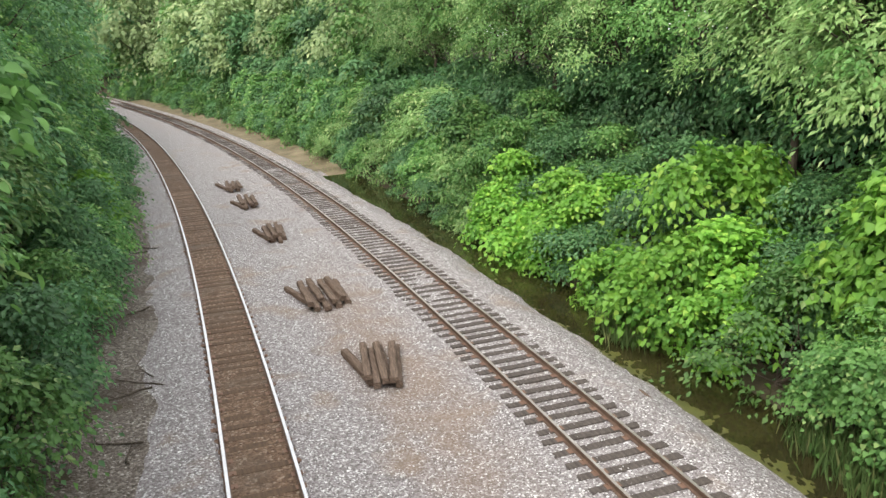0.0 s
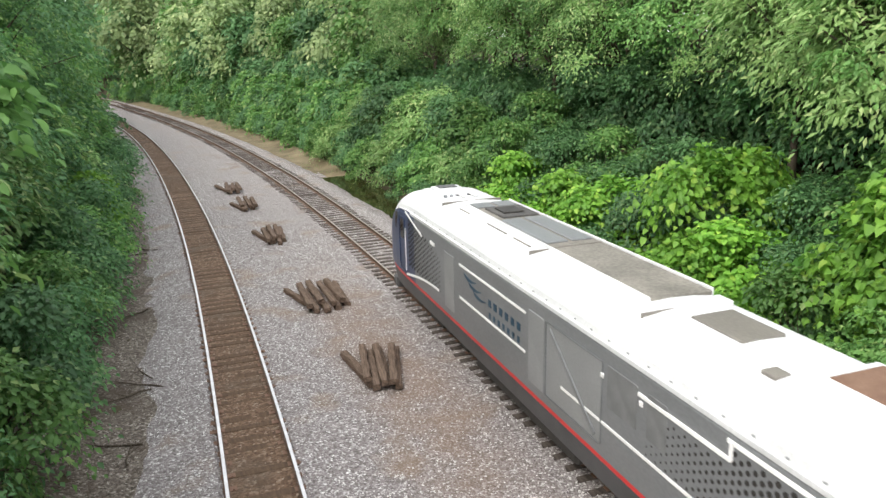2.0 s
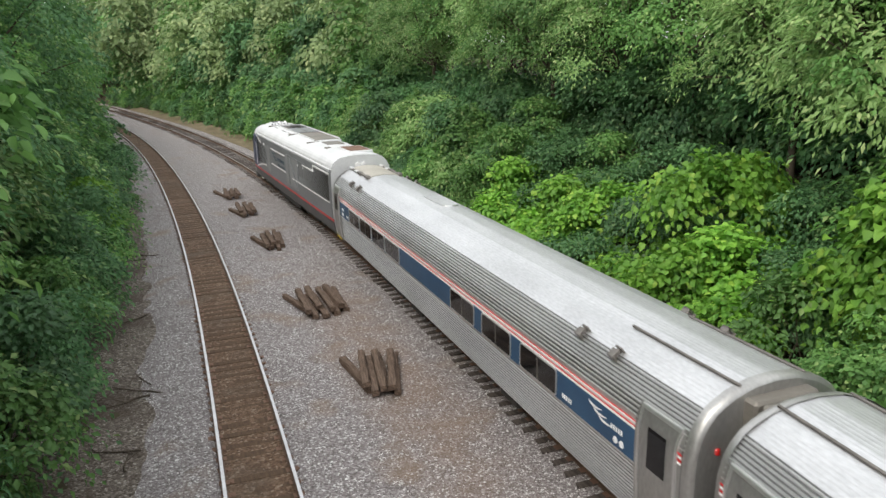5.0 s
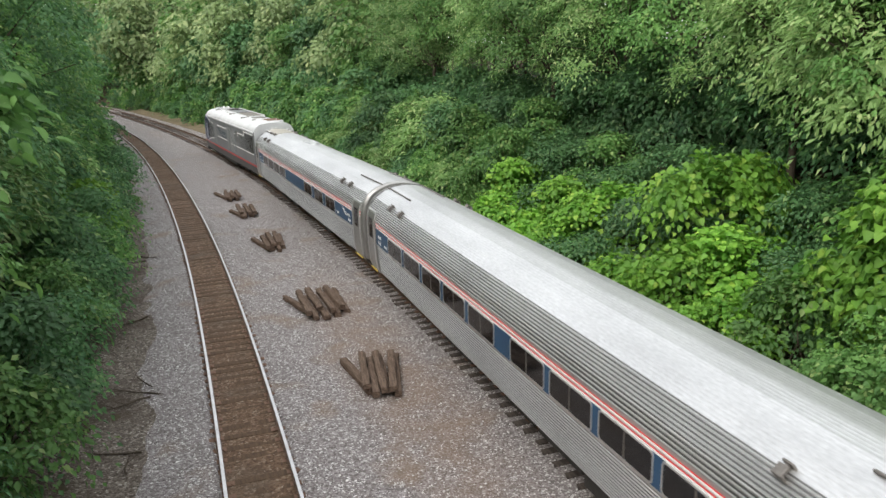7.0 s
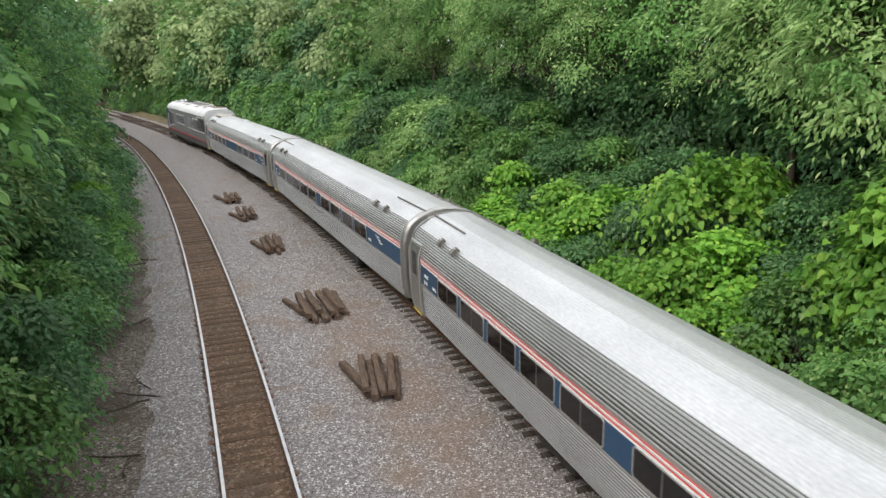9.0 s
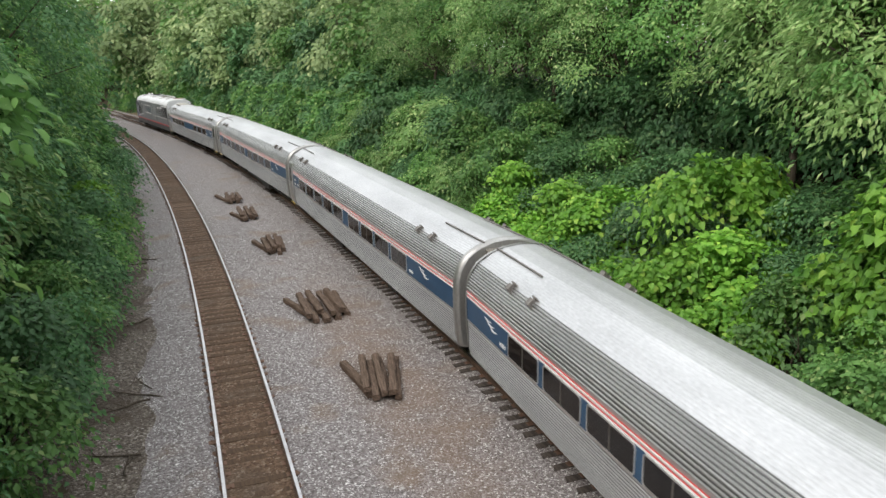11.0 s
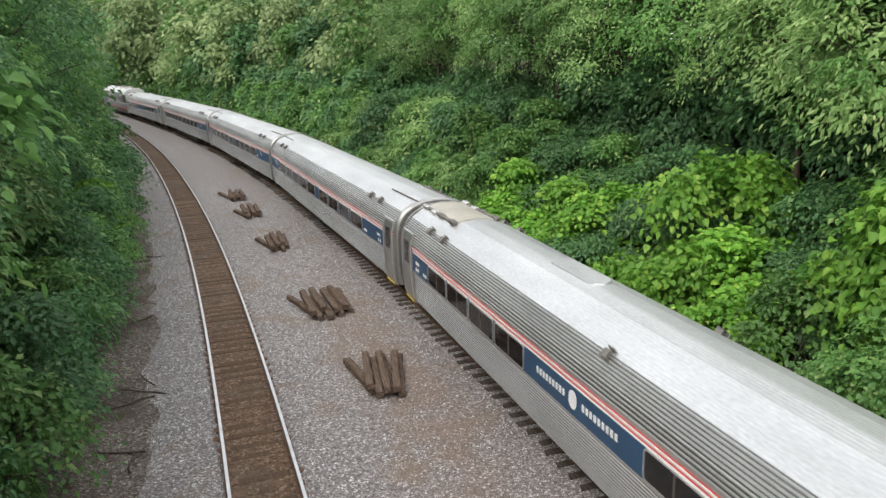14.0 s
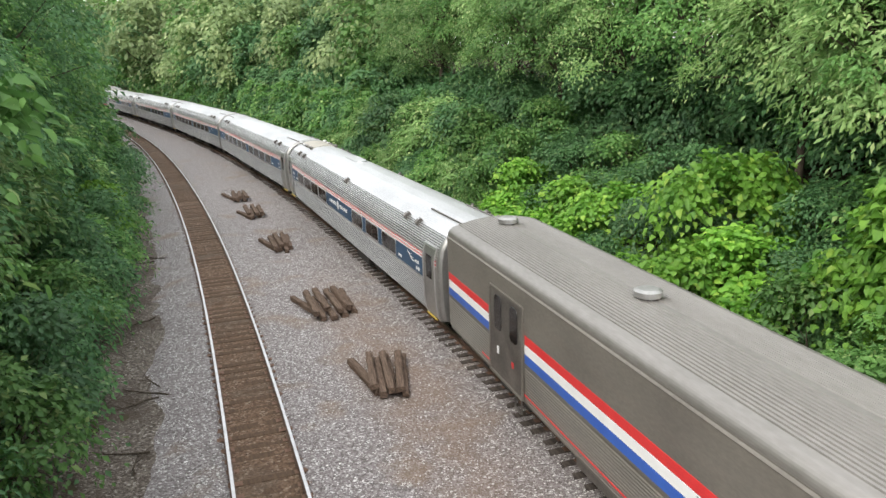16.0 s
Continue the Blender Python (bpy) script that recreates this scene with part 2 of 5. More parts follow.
TAN_PLATE = material("weathered_tan_plate", (0.34, 0.32, 0.27), (0.5, 0.475, 0.42), 0.6, 0.3, 1.2, 16)
SOOT = material("soot", (0.02, 0.02, 0.02), (0.10, 0.095, 0.09), 0.8, 0, 1.1, 14)
RUST = material("rust", (0.13, 0.07, 0.045), (0.2, 0.12, 0.08), 0.8, 0.1, 3, 30)
BLACK = material("underframe_black", (0.018, 0.017, 0.016), (0.05, 0.046, 0.042), 0.7, 0.2, 3, 30)
GLASS = material("dark_tinted_glass", (0.007, 0.007, 0.008), (0.012, 0.012, 0.013), 0.08, 0, 1, 10, spec=0.35)
YELLOW = material("yellow_paint", (0.6, 0.42, 0.05), (0.7, 0.5, 0.08), 0.5, 0, 3, 30)
LENS_RED = material("red_lens", (0.4, 0.01, 0.01), (0.5, 0.02, 0.02), 0.2, 0, 3, 30)


# ---- mesh helpers ----
def mesh_of(name, verts, faces, mats, which=None, smooth=False):
    me = bpy.data.meshes.new(name)
    me.from_pydata([tuple(v) for v in verts], [], faces)
    for m in mats if isinstance(mats, (list, tuple)) else [mats]:
        me.materials.append(m)
    if which is not None:
        me.polygons.foreach_set("material_index", which)
    if smooth:
        me.polygons.foreach_set("use_smooth", [True] * len(me.polygons))
    me.update()
    return me


def part(name, data, parent, label="", at=None):
    """One mesh object under a thing or under a part."""
    ob = new(name, data)
    ob.parent = parent
    if at is not None:
        ob.matrix_basis = at
    if label:
        ob["label"] = label
    return ob


def finish(bm, name, mats, bevel=0.0, smooth=False):
    if bevel:
        bmesh.ops.bevel(bm, geom=bm.edges[:], offset=bevel, segments=1, affect="EDGES", clamp_overlap=True)
    me = bpy.data.meshes.new(name)
    bm.to_mesh(me)
    bm.free()
    for m in mats if isinstance(mats, (list, tuple)) else [mats]:
        me.materials.append(m)
    if smooth:
        me.polygons.foreach_set("use_smooth", [True] * len(me.polygons))
    return me


def box(bm, x0, x1, y0, y1, z0, z1, mat=0):
    v = [bm.verts.new((x, y, z)) for z in (z0, z1) for y in (y0, y1) for x in (x0, x1)]
    for f in ((0, 2, 3, 1), (4, 5, 7, 6), (0, 1, 5, 4), (2, 6, 7, 3), (0, 4, 6, 2), (1, 3, 7, 5)):
        bm.faces.new([v[i] for i in f]).material_index = mat


def box_mesh(name, x0, x1, y0, y1, z0, z1, mat, bevel=0.01):
    bm = bmesh.new()
    box(bm, x0, x1, y0, y1, z0, z1)
    return finish(bm, name, mat, bevel)


def tube(bm, a, b, r0, r1, n=7, mat=0, caps=True):
    a, b = Vector(a), Vector(b)
    q = (b - a).to_track_quat("Z", "Y").to_matrix()
    rings = []
    for c, r in ((a, r0), (b, r1)):
        rings.append([bm.verts.new(c + q @ Vector((r * math.cos(6.2832 * i / n), r * math.sin(6.2832 * i / n), 0))) for i in range(n)])
    for i in range(n):
        bm.faces.new((rings[0][i], rings[0][(i + 1) % n], rings[1][(i + 1) % n], rings[1][i])).material_index = mat
    if caps:
        bm.faces.new(rings[1]).material_index = mat
        bm.faces.new(rings[0][::-1]).material_index = mat


def loft(name, sections, mats, zone=None, smooth=False, caps=True):
    """A body through closed sections (lists of points of one length); zone(i) is the material of strip i."""
    k = len(sections[0])
    verts = [p for s in sections for p in s]
    faces, which = [], []
    for j in range(len(sections) - 1):
        for i in range(k):
            a, b = j * k + i, j * k + (i + 1) % k
            faces.append((a, b, b + k, a + k))
            which.append(zone(i, j) if zone else 0)
    if caps:
        faces += [tuple(range(k))[::-1], tuple((len(sections) - 1) * k + i for i in range(k))]
        which += [0, 0]
    return mesh_of(name, verts, faces, mats, which, smooth)


# ---- the two curved tracks: arc length along the track used by the train, offset to its right ----
STEP = 0.5


class Line:
    def __init__(self, x, y, turn, knots, bends):
        self.s = np.arange(-220, 330, STEP)
        k = np.interp(self.s, knots, bends)
        th = np.cumsum(k * STEP)
        i = int(220 / STEP)
        self.th = th - th[i] + turn
        self.x = np.cumsum(-np.sin(self.th) * STEP)
        self.y = np.cumsum(np.cos(self.th) * STEP)
        self.x += x - self.x[i]
        self.y += y - self.y[i]

    def at(self, s, u=0.0, z=0.0):
        th = np.interp(s, self.s, self.th)
        return (np.interp(s, self.s, self.x) + u * np.cos(th), np.interp(s, self.s, self.y) + u * np.sin(th), z)

    def heading(self, s):
        return float(np.interp(s, self.s, self.th))

    def offset(self, x, y):
        d = (self.x[None, ::2] - np.asarray(x)[:, None]) ** 2 + (self.y[None, ::2] - np.asarray(y)[:, None]) ** 2
        i = d.argmin(1) * 2
        return (x - self.x[i]) * np.cos(self.th[i]) + (y - self.y[i]) * np.sin(self.th[i])


MAIN = Line(6.6051, 6.6389, 0.2998, (-60, -25, 0, 20, 45, 80, 130, 165, 330), (0.0, 0.0044, 0.0044, 0.0018, 0.0025, 0.0022, 0.0004, 0.0045, 0.0045))
SIDE = Line(-3.5738, 12.9819, 0.33, (-60, -30, 0, 20, 45, 80, 130, 330), (0.0, 0.0017, 0.0017, 0.0021, 0.0017, 0.0028, 0.0029, 0.0029))


def smoothstep(a, b, x):
    t = np.clip((x - a) / (b - a), 0, 1)
    return t * t * (3 - 2 * t)


def wobble(x, y, scale, seed=0.0):
    return np.array([noise.noise((float(a) / scale, float(b) / scale, seed)) for a, b in zip(np.ravel(x), np.ravel(y))]).reshape(np.shape(x))


def bank(s, u):
    """Height of the bare ground: cutting with a ditch on the outer side."""
    z = -0.32 + 0 * u
    z = np.where(u > 0.8, -0.32 - 0.85 * smoothstep(1.0, 3.2, u), z)
    rise = smoothstep(5.4, 21.0, u) * 7.2 + smoothstep(20, 70, u) * 3.0
    z = np.where(u > 4.3, -1.17 + rise + smoothstep(5.2, 6.4, u) * 0.5, z)
    left = smoothstep(10.8, 22.0, -u) * 6.2 + smoothstep(20, 70, -u) * 3.0
    return np.where(u < -9, -0.32 + left, z)


SS = np.concatenate([np.arange(-200, -10, 8.0), np.arange(-10, 90, 1.5), np.arange(90, 320, 6.0)])
UU = np.concatenate([np.arange(-110, -24, 9.0), np.arange(-24, -9, 0.75), np.arange(-9, 0.5, 1.6), np.arange(0.6, 9, 0.35), np.arange(9, 24, 1.0), np.arange(24, 200, 10.0)])


def sheet(name, ss, uu, height, mat, line=MAIN):
    S, U = np.meshgrid(ss, uu, indexing="ij")
    X, Y, _ = line.at(S.ravel(), U.ravel())
    Z = height(S.ravel(), U.ravel(), X, Y)
    nu = len(uu)
    faces = [(i * nu + j, i * nu + j + 1, (i + 1) * nu + j + 1, (i + 1) * nu + j) for i in range(len(ss) - 1) for j in range(nu - 1)]
    return new(name, mesh_of(name, np.stack([X, Y, Z], 1).tolist(), faces, mat, smooth=True))


def ground_height(s, u, x, y):
    amp = smoothstep(4.5, 12, np.abs(u + 3.5) - 3)
    return bank(s, u) + wobble(x, y, 3.1) * 0.5 * amp + wobble(x, y, 0.9, 4) * 0.12 * amp


def ground_z(s, u):
    x, y, _ = MAIN.at(s, u)
    return float(ground_height(np.array([s]), np.array([u]), np.array([x]), np.array([y]))[0])


tagged(sheet("ground", SS, UU, ground_height, SOIL), "dark soil banks of a wooded railway cutting", "ground", kind="structure")
# far ground out to the horizon, below the banks
far = new("backdrop", mesh_of("backdrop", [(-3000, -3000, -6), (3000, -3000, -6), (3000, 3000, -6), (-3000, 3000, -6)], [(0, 1, 2, 3)], SOIL))
tagged(far, "flat wooded land far beyond the cutting", "ground", kind="structure")


def ballast_height(s, u, x, y):
    v = SIDE.offset(x, y)
    z = -0.185 + wobble(x, y, 0.35) * 0.022 + wobble(x, y, 1.7, 2) * 0.03
    z = z - 0.06 * smoothstep(0.95, 0.75, np.abs(v)) + 0.055 * smoothstep(0.7, 0.85, np.abs(v)) * smoothstep(2.0, 1.3, np.abs(v))
    z = z - 0.78 * smoothstep(1.9, 4.2, u + wobble(x, y, 2.4, 7) * 0.2 + wobble(x, y, 0.4, 8) * 0.1)
    return z - 0.28 * smoothstep(1.9, 3.4, -v + wobble(x, y, 1.2, 9) * 0.5)


BS = np.concatenate([np.arange(-200, -5, 6.0), np.arange(-5, 60, 0.4), np.arange(60, 130, 1.2), np.arange(130, 320, 5.0)])
BU = np.concatenate([np.arange(-11.2, -9, 0.4), np.arange(-9, -6.2, 0.16), np.arange(-6.2, -1.5, 0.3), np.arange(-1.5, 4.3, 0.24)])
ballast = tagged(sheet("ballast", BS, BU, ballast_height, GRAVEL), "grey crushed stone ballast with rusty brown patches", "gravel bed", kind="structure")
bed = tagged(sheet("rusty_track_bed", np.arange(-200, 320, 0.8), np.linspace(-0.7, 0.7, 9), lambda s, u, x, y: -0.172 + wobble(x, y, 0.3, 5) * 0.014, RUST_BED, SIDE), "rust brown fouled bed between shiny rails", "track bed", kind="structure")
dirt = tagged(sheet("dirt_verge", np.arange(-30, 110, 0.6), np.linspace(-13.2, -9.75, 16), lambda s, u, x, y: np.maximum(ground_height(s, u, x, y), -0.36) + 0.03 + wobble(x, y, 0.6, 3) * 0.05, DIRT), "brown dirt verge with scattered stones", "dirt", kind="structure")
water = tagged(sheet("ditch_water", np.arange(-60, 53, 1.0), np.linspace(3.0, 6.6, 10), lambda s, u, x, y: -0.80 + 0 * u, WATER), "shallow brown ditch water with green algae", "water", kind="structure")
algae = tagged(sheet("algae", np.arange(-2, 34, 0.12), np.linspace(3.2, 4.8, 36), lambda s, u, x, y: -0.795 - 0.05 * smoothstep(-0.2, 0.3, wobble(x, y, 0.35, 11) * 0.7 + wobble(x, y, 0.12, 13) * 0.5 + wobble(x, y, 1.6, 12) * 0.5 + (u - 3.95) * 0.9 + smoothstep(9, 22, s) * 0.55), ALGAE), "yellow-green algae mat along the ditch edge", "algae", kind="structure")
shore = tagged(sheet("pale_dirt_flat", np.arange(50, 150, 1.0), np.linspace(2.9, 5.9, 12), lambda s, u, x, y: -0.70 + wobble(x, y, 1.5, 6) * 0.14 + 0.5 * smoothstep(4.2, 7.2, u) - 0.5 * smoothstep(62, 50, s + wobble(x, y, 1.2, 14) * 4), SAND), "pale dry dirt flat beside the rails", "dirt", kind="structure")


# ---- rails and ties ----
RAIL = [(-0.037, 0.0), (0.037, 0.0), (0.037, -0.035), (0.01, -0.05), (0.01, -0.14), (0.07, -0.155), (0.07, -0.17), (-0.07, -0.17), (-0.07, -0.155), (-0.01, -0.14), (-0.01, -0.05), (-0.037, -0.035)]


def rail_mesh(line, u, head):
    ss = np.concatenate([np.arange(-200, 0, 4.0), np.arange(0, 140, 1.0), np.arange(140, 320, 4.0)])
    return loft("rail", [[line.at(s, u + a, b) for a, b in RAIL] for s in ss], [RAIL_SIDE, head], lambda i, j: 1 if i == 0 else 0)


def tie_mesh(mat, seed):
    rnd = random.Random(seed)
    bm = bmesh.new()
    box(bm, -1.3, 1.3, -0.115, 0.115, -0.18, 0)
    for v in bm.verts:
        v.co += Vector((rnd.uniform(-0.05, 0.05), rnd.uniform(-0.015, 0.015), rnd.uniform(-0.008, 0.004)))
    for x in (-0.755, 0.755):
        box(bm, x - 0.18, x + 0.18, -0.09, 0.09, 0.0, 0.012, 1)
        for dx, dy in ((-0.1, 0.06), (0.1, -0.06)):
            box(bm, x + dx - 0.015, x + dx + 0.015, dy - 0.015, dy + 0.015, 0.012, 0.04, 1)
    return finish(bm, "tie", [mat, RUST])


def track(name, line, head, tie_mat, top, label, gap, s0, s1):
    base = tagged(new(name), label, "railway track")
    for u in (-0.755, 0.755):
        part("rail", rail_mesh(line, u, head), base)
    kinds = [tie_mesh(tie_mat, i) for i in range(6)]
    rnd = random.Random(name)
    s = s0
    while s < s1:
        turn = pose(*line.at(s, rnd.uniform(-0.06, 0.06), top + rnd.uniform(-0.012, 0.008)), 0, 0, math.degrees(line.heading(s)) + rnd.uniform(-1.5, 1.5))
        part("tie", rnd.choice(kinds), base, at=turn)
        s += gap + rnd.uniform(-0.05, 0.05)
    return base
track("railway_track", MAIN, RAIL_DULL, TIE, -0.158, "railway track with weathered ties and dull brown rails", 0.53, -12, 140)
track("railway_track", SIDE, RAIL_WORN, TIE_BROWN, -0.163, "railway track with shiny rails and rust-buried ties", 0.53, -12, 105)


# ---- piles of old ties ----
def old_tie_mesh(seed, length):
    rnd = random.Random(seed)
    bm = bmesh.new()
    n = 7
    rings = []
    for j in range(n + 1):
        y = -length / 2 + length * j / n + (rnd.uniform(-0.08, 0.08) if j in (0, n) else 0)
        w, h = 0.115 + rnd.uniform(-0.022, 0.012), 0.09 + rnd.uniform(-0.02, 0.01)
        prof = [(-w, -h), (w, -h), (w * 1.02, h * 0.6), (w * 0.75, h), (-w * 0.75, h), (-w * 1.02, h * 0.6)]
        rings.append([bm.verts.new((x + rnd.uniform(-0.012, 0.012), y + rnd.uniform(-0.03, 0.03), z + rnd.uniform(-0.014, 0.014))) for x, z in prof])
    for a, b in zip(rings, rings[1:]):
        for i in range(6):
            bm.faces.new((a[i], a[(i + 1) % 6], b[(i + 1) % 6], b[i]))
    bm.faces.new(rings[0][::-1])
    bm.faces.new(rings[-1])
    bmesh.ops.recalc_face_normals(bm, faces=bm.faces[:])
    return finish(bm, "old_tie", OLD_TIE)


OLD = [old_tie_mesh(i, 2.45 + 0.08 * (i % 4)) for i in range(8)]
# s, u of the pile's middle, count, turn in degrees, spread in metres
for s, u, count, turn, spread, seed in ((15.6, -3.75, 7, -13, 0.23, 1), (22.5, -4.0, 9, -1, 0.25, 2), (32.9, -4.05, 7, -5, 0.2, 3), (41.2, -4.05, 6, -5, 0.24, 4), (47.2, -4.05, 6, -6, 0.25, 5)):
    rnd = random.Random(seed)
    for i in range(count):
        up = 0.165 if i % 2 else 0.0
        du = (i - (count - 1) / 2) * spread * 0.8 + rnd.uniform(-0.04, 0.04)
        ds = rnd.uniform(-0.3, 0.3)
        ang = math.degrees(MAIN.heading(s)) + turn + rnd.uniform(-3.5, 3.5) + (16 if i == 0 else 0)
        log = new("old_tie", OLD[(i + seed) % 8])
        log.matrix_basis = pose(*MAIN.at(s + ds, u + du, -0.075 + up), rnd.uniform(-1.5, 1.5), rnd.uniform(-10, 10), ang)
        tagged(log, "rotten grey-brown railway tie lying in a pile on gravel", "railway tie", "piles of old ties")

# ---- loose bright stones ----
def stones():
    rnd = np.random.RandomState(4)
    N = 4500
    s = 3 + 50 * rnd.rand(N) ** 1.6
    u = rnd.uniform(-10, 3.3, N)
    x, y, _ = MAIN.at(s, u)
    keep = np.abs(SIDE.offset(x, y)) > 0.95
    s, u, x, y = s[keep], u[keep], x[keep], y[keep]
    z = ballast_height(s, u, x, y)
    r = 0.018 + 0.022 * rnd.rand(len(s)) ** 3
    base = np.array([(1, 0, 0), (0, 1, 0), (-1, 0, 0), (0, -1, 0), (0, 0, 1), (0, 0, -1)], float)
    V = base[None] * (r[:, None, None] * (0.7 + 0.6 * rnd.rand(len(s), 6, 1)))
    V += np.stack([x, y, z + 0.01], 1)[:, None]
    F = np.array([(0, 1, 4), (1, 2, 4), (2, 3, 4), (3, 0, 4), (1, 0, 5), (2, 1, 5), (3, 2, 5), (0, 3, 5)])
    faces = (F[None] + 6 * np.arange(len(s))[:, None, None]).reshape(-1, 3)
    ob = new("loose_stones", mesh_of("loose_stones", V.reshape(-1, 3).tolist(), faces.tolist(), STONE))
    tagged(ob, "pale loose stones strewn over the ballast", "stones", kind="stuff")


stones()


# ---- plants ----
def leaf_cloud(name, centres, normals, axes, size, wide, mat, seed, broad=False):
    """Folded, pointed leaves: one island of two faces each."""
    rnd = np.random.RandomState(seed)
    N = len(centres)
    n = normals / np.linalg.norm(normals, axis=1, keepdims=True)
    a = axes - (axes * n).sum(1, keepdims=True) * n
    a /= np.linalg.norm(a, axis=1, keepdims=True) + 1e-9
    b = np.cross(n, a)
    L = (size * (0.65 + 0.7 * rnd.rand(N)))[:, None]
    w = L * wide * 0.5
    V = np.stack([centres - a * L * 0.5, centres + b * w + n * w * 0.35 - a * L * 0.05, centres + a * L * 0.5 - n * L * 0.12, centres - b * w + n * w * 0.35 - a * L * 0.05], 1).reshape(-1, 3)
    me = bpy.data.meshes.new(name)
    if broad:
        # heart-shaped: six corners, two halves folded along the rib
        V = np.stack([centres - a * L * 0.42, centres + b * w + n * w * 0.3 - a * L * 0.30, centres + b * w * 0.85 + n * w * 0.3 + a * L * 0.12, centres + a * L * 0.55 - n * L * 0.14,
                      centres - b * w * 0.85 + n * w * 0.3 + a * L * 0.12, centres - b * w + n * w * 0.3 - a * L * 0.30], 1).reshape(-1, 3)
        idx = np.arange(N)[:, None] * 6
        quads = np.concatenate([idx + (0, 1, 2, 3), idx + (0, 3, 4, 5)], 1).reshape(-1)
        me.vertices.add(6 * N)
        me.vertices.foreach_set("co", V.ravel().astype(np.float32))
        me.loops.add(8 * N)
        me.loops.foreach_set("vertex_index", quads.astype(np.int32))
        me.polygons.add(2 * N)
        me.polygons.foreach_set("loop_start", np.arange(0, 8 * N, 4).astype(np.int32))
        me.update(calc_edges=True)
        me.materials.append(mat)
        return me
    me.vertices.add(4 * N)
    me.vertices.foreach_set("co", V.ravel().astype(np.float32))
    idx = np.arange(N)[:, None] * 4
    tri = np.concatenate([idx + (0, 1, 2), idx + (0, 2, 3)], 1).reshape(-1)
    me.loops.add(6 * N)
    me.loops.foreach_set("vertex_index", tri.astype(np.int32))
    me.polygons.add(2 * N)
    me.polygons.foreach_set("loop_start", np.arange(0, 6 * N, 3).astype(np.int32))
    me.update(calc_edges=True)
    me.materials.append(mat)
    return me


def crown_points(rnd, radius, count, low=-0.55, boughs=14):
    """Middles of leaf sprays on many rounded boughs that make up an uneven crown, with their outward directions."""
    radius = np.array(radius)
    d = rnd.randn(boughs * 40, 3)
    d /= np.linalg.norm(d, axis=1, keepdims=True)
    d = d[d[:, 2] > low]
    pick = [0]
    while len(pick) < boughs:
        near = (d @ d[pick].T).max(1)
        pick.append(int(near.argmin()) if len(pick) < boughs * 0.75 else rnd.randint(len(d)))
    d = d[pick]
    hub = d * radius * rnd.uniform(0.5, 0.9, (boughs, 1))
    size = radius.mean() * rnd.uniform(0.2, 0.4, boughs)
    e = rnd.randn(count * 5, 3)
    e /= np.linalg.norm(e, axis=1, keepdims=True)
    share = size ** 2 / (size ** 2).sum()
    which = rnd.choice(boughs, count * 5, p=share)
    ok = ((e + d[which] * 0.35)[:, 2] > -0.32) & ((e * d[which]).sum(1) > -0.55)
    e, which = e[ok][:count], which[ok][:count]
    depth = 1 - 0.3 * rnd.rand(len(e)) ** 2
    mid = hub[which] + e * (size[which] * depth)[:, None] * np.array([1.1, 1.1, 0.62])
    out = e * 0.7 + d[which] * 0.45
    return mid, out / np.linalg.norm(out, axis=1, keepdims=True)


def sprays(rnd, mid, out, per, spread, thick):
    """Leaves of each spray: a drooping plate that leans outwards."""
    k = len(mid)
    up = np.array([0, 0, 1.0])
    nrm = out * 0.75 + up * 0.7 + rnd.randn(k, 3) * 0.22
    nrm /= np.linalg.norm(nrm, axis=1, keepdims=True)
    p = rnd.randn(k, per, 3) * spread * (0.6 + 0.8 * rnd.rand(k, 1, 1))
    flat = (p * nrm[:, None]).sum(2, keepdims=True)
    p = p - flat * nrm[:, None] * (1 - thick)
    r2 = (p ** 2).sum(2, keepdims=True)
    p = p - up * r2 / (spread * 5)
    c = (mid[:, None] + p).reshape(-1, 3)
    n = (np.repeat(nrm, per, 0) + rnd.randn(k * per, 3) * 0.28)
    a = (p / (np.sqrt(r2) + 1e-6)).reshape(-1, 3) + np.repeat(out, per, 0) * 0.5 - up * 0.45 + rnd.randn(k * per, 3) * 0.35
    return c, n, a


def plant(name, radius, stem, count, per, spread, size, wide, leaf, seed, label, category, low=-0.55, limbs=9, thick=0.35, trunk=0.16, boughs=14, broad=False):
    """A tree or shrub with its foot at the origin: tapered trunk with limbs, and a crown of leaf sprays."""
    rnd = np.random.RandomState(seed)
    base = tagged(new(name), label, category)
    mid, out = crown_points(rnd, radius, count, low, boughs)
    mid = mid + np.array([0, 0, stem])
    c, n, a = sprays(rnd, mid, out, per, spread, thick)
    crown = part("crown", leaf_cloud("crown", c, n, a, size, wide, leaf, seed, broad), base)
    bm = bmesh.new()
    fork = Vector((0, 0, max(0.3, stem - radius[2] * 0.45)))
    lean = Vector((rnd.uniform(-0.2, 0.2), rnd.uniform(-0.2, 0.2), 0))
    tube(bm, (0, 0, -0.6), fork * 0.5 + lean * 0.5, trunk * 1.25, trunk, 8)
    tube(bm, fork * 0.5 + lean * 0.5, fork + lean, trunk, trunk * 0.8, 8)
    for i in range(limbs):
        m = Vector(mid[rnd.randint(len(mid))])
        knee = (fork + lean).lerp(m, 0.5) + Vector(rnd.uniform(-0.3, 0.3, 3))
        tube(bm, fork + lean, knee, trunk * 0.5, trunk * 0.3, 6, caps=False)
        tube(bm, knee, m, trunk * 0.3, trunk * 0.08, 5, caps=False)
        for q in range(2):
            tip = Vector(mid[rnd.randint(len(mid))])
            if (tip - knee).length < max(radius) * 0.9:
                tube(bm, knee, tip, trunk * 0.18, trunk * 0.05, 4, caps=False)
    part("trunk", finish(bm, "trunk", BARK, smooth=True), base)
    return base


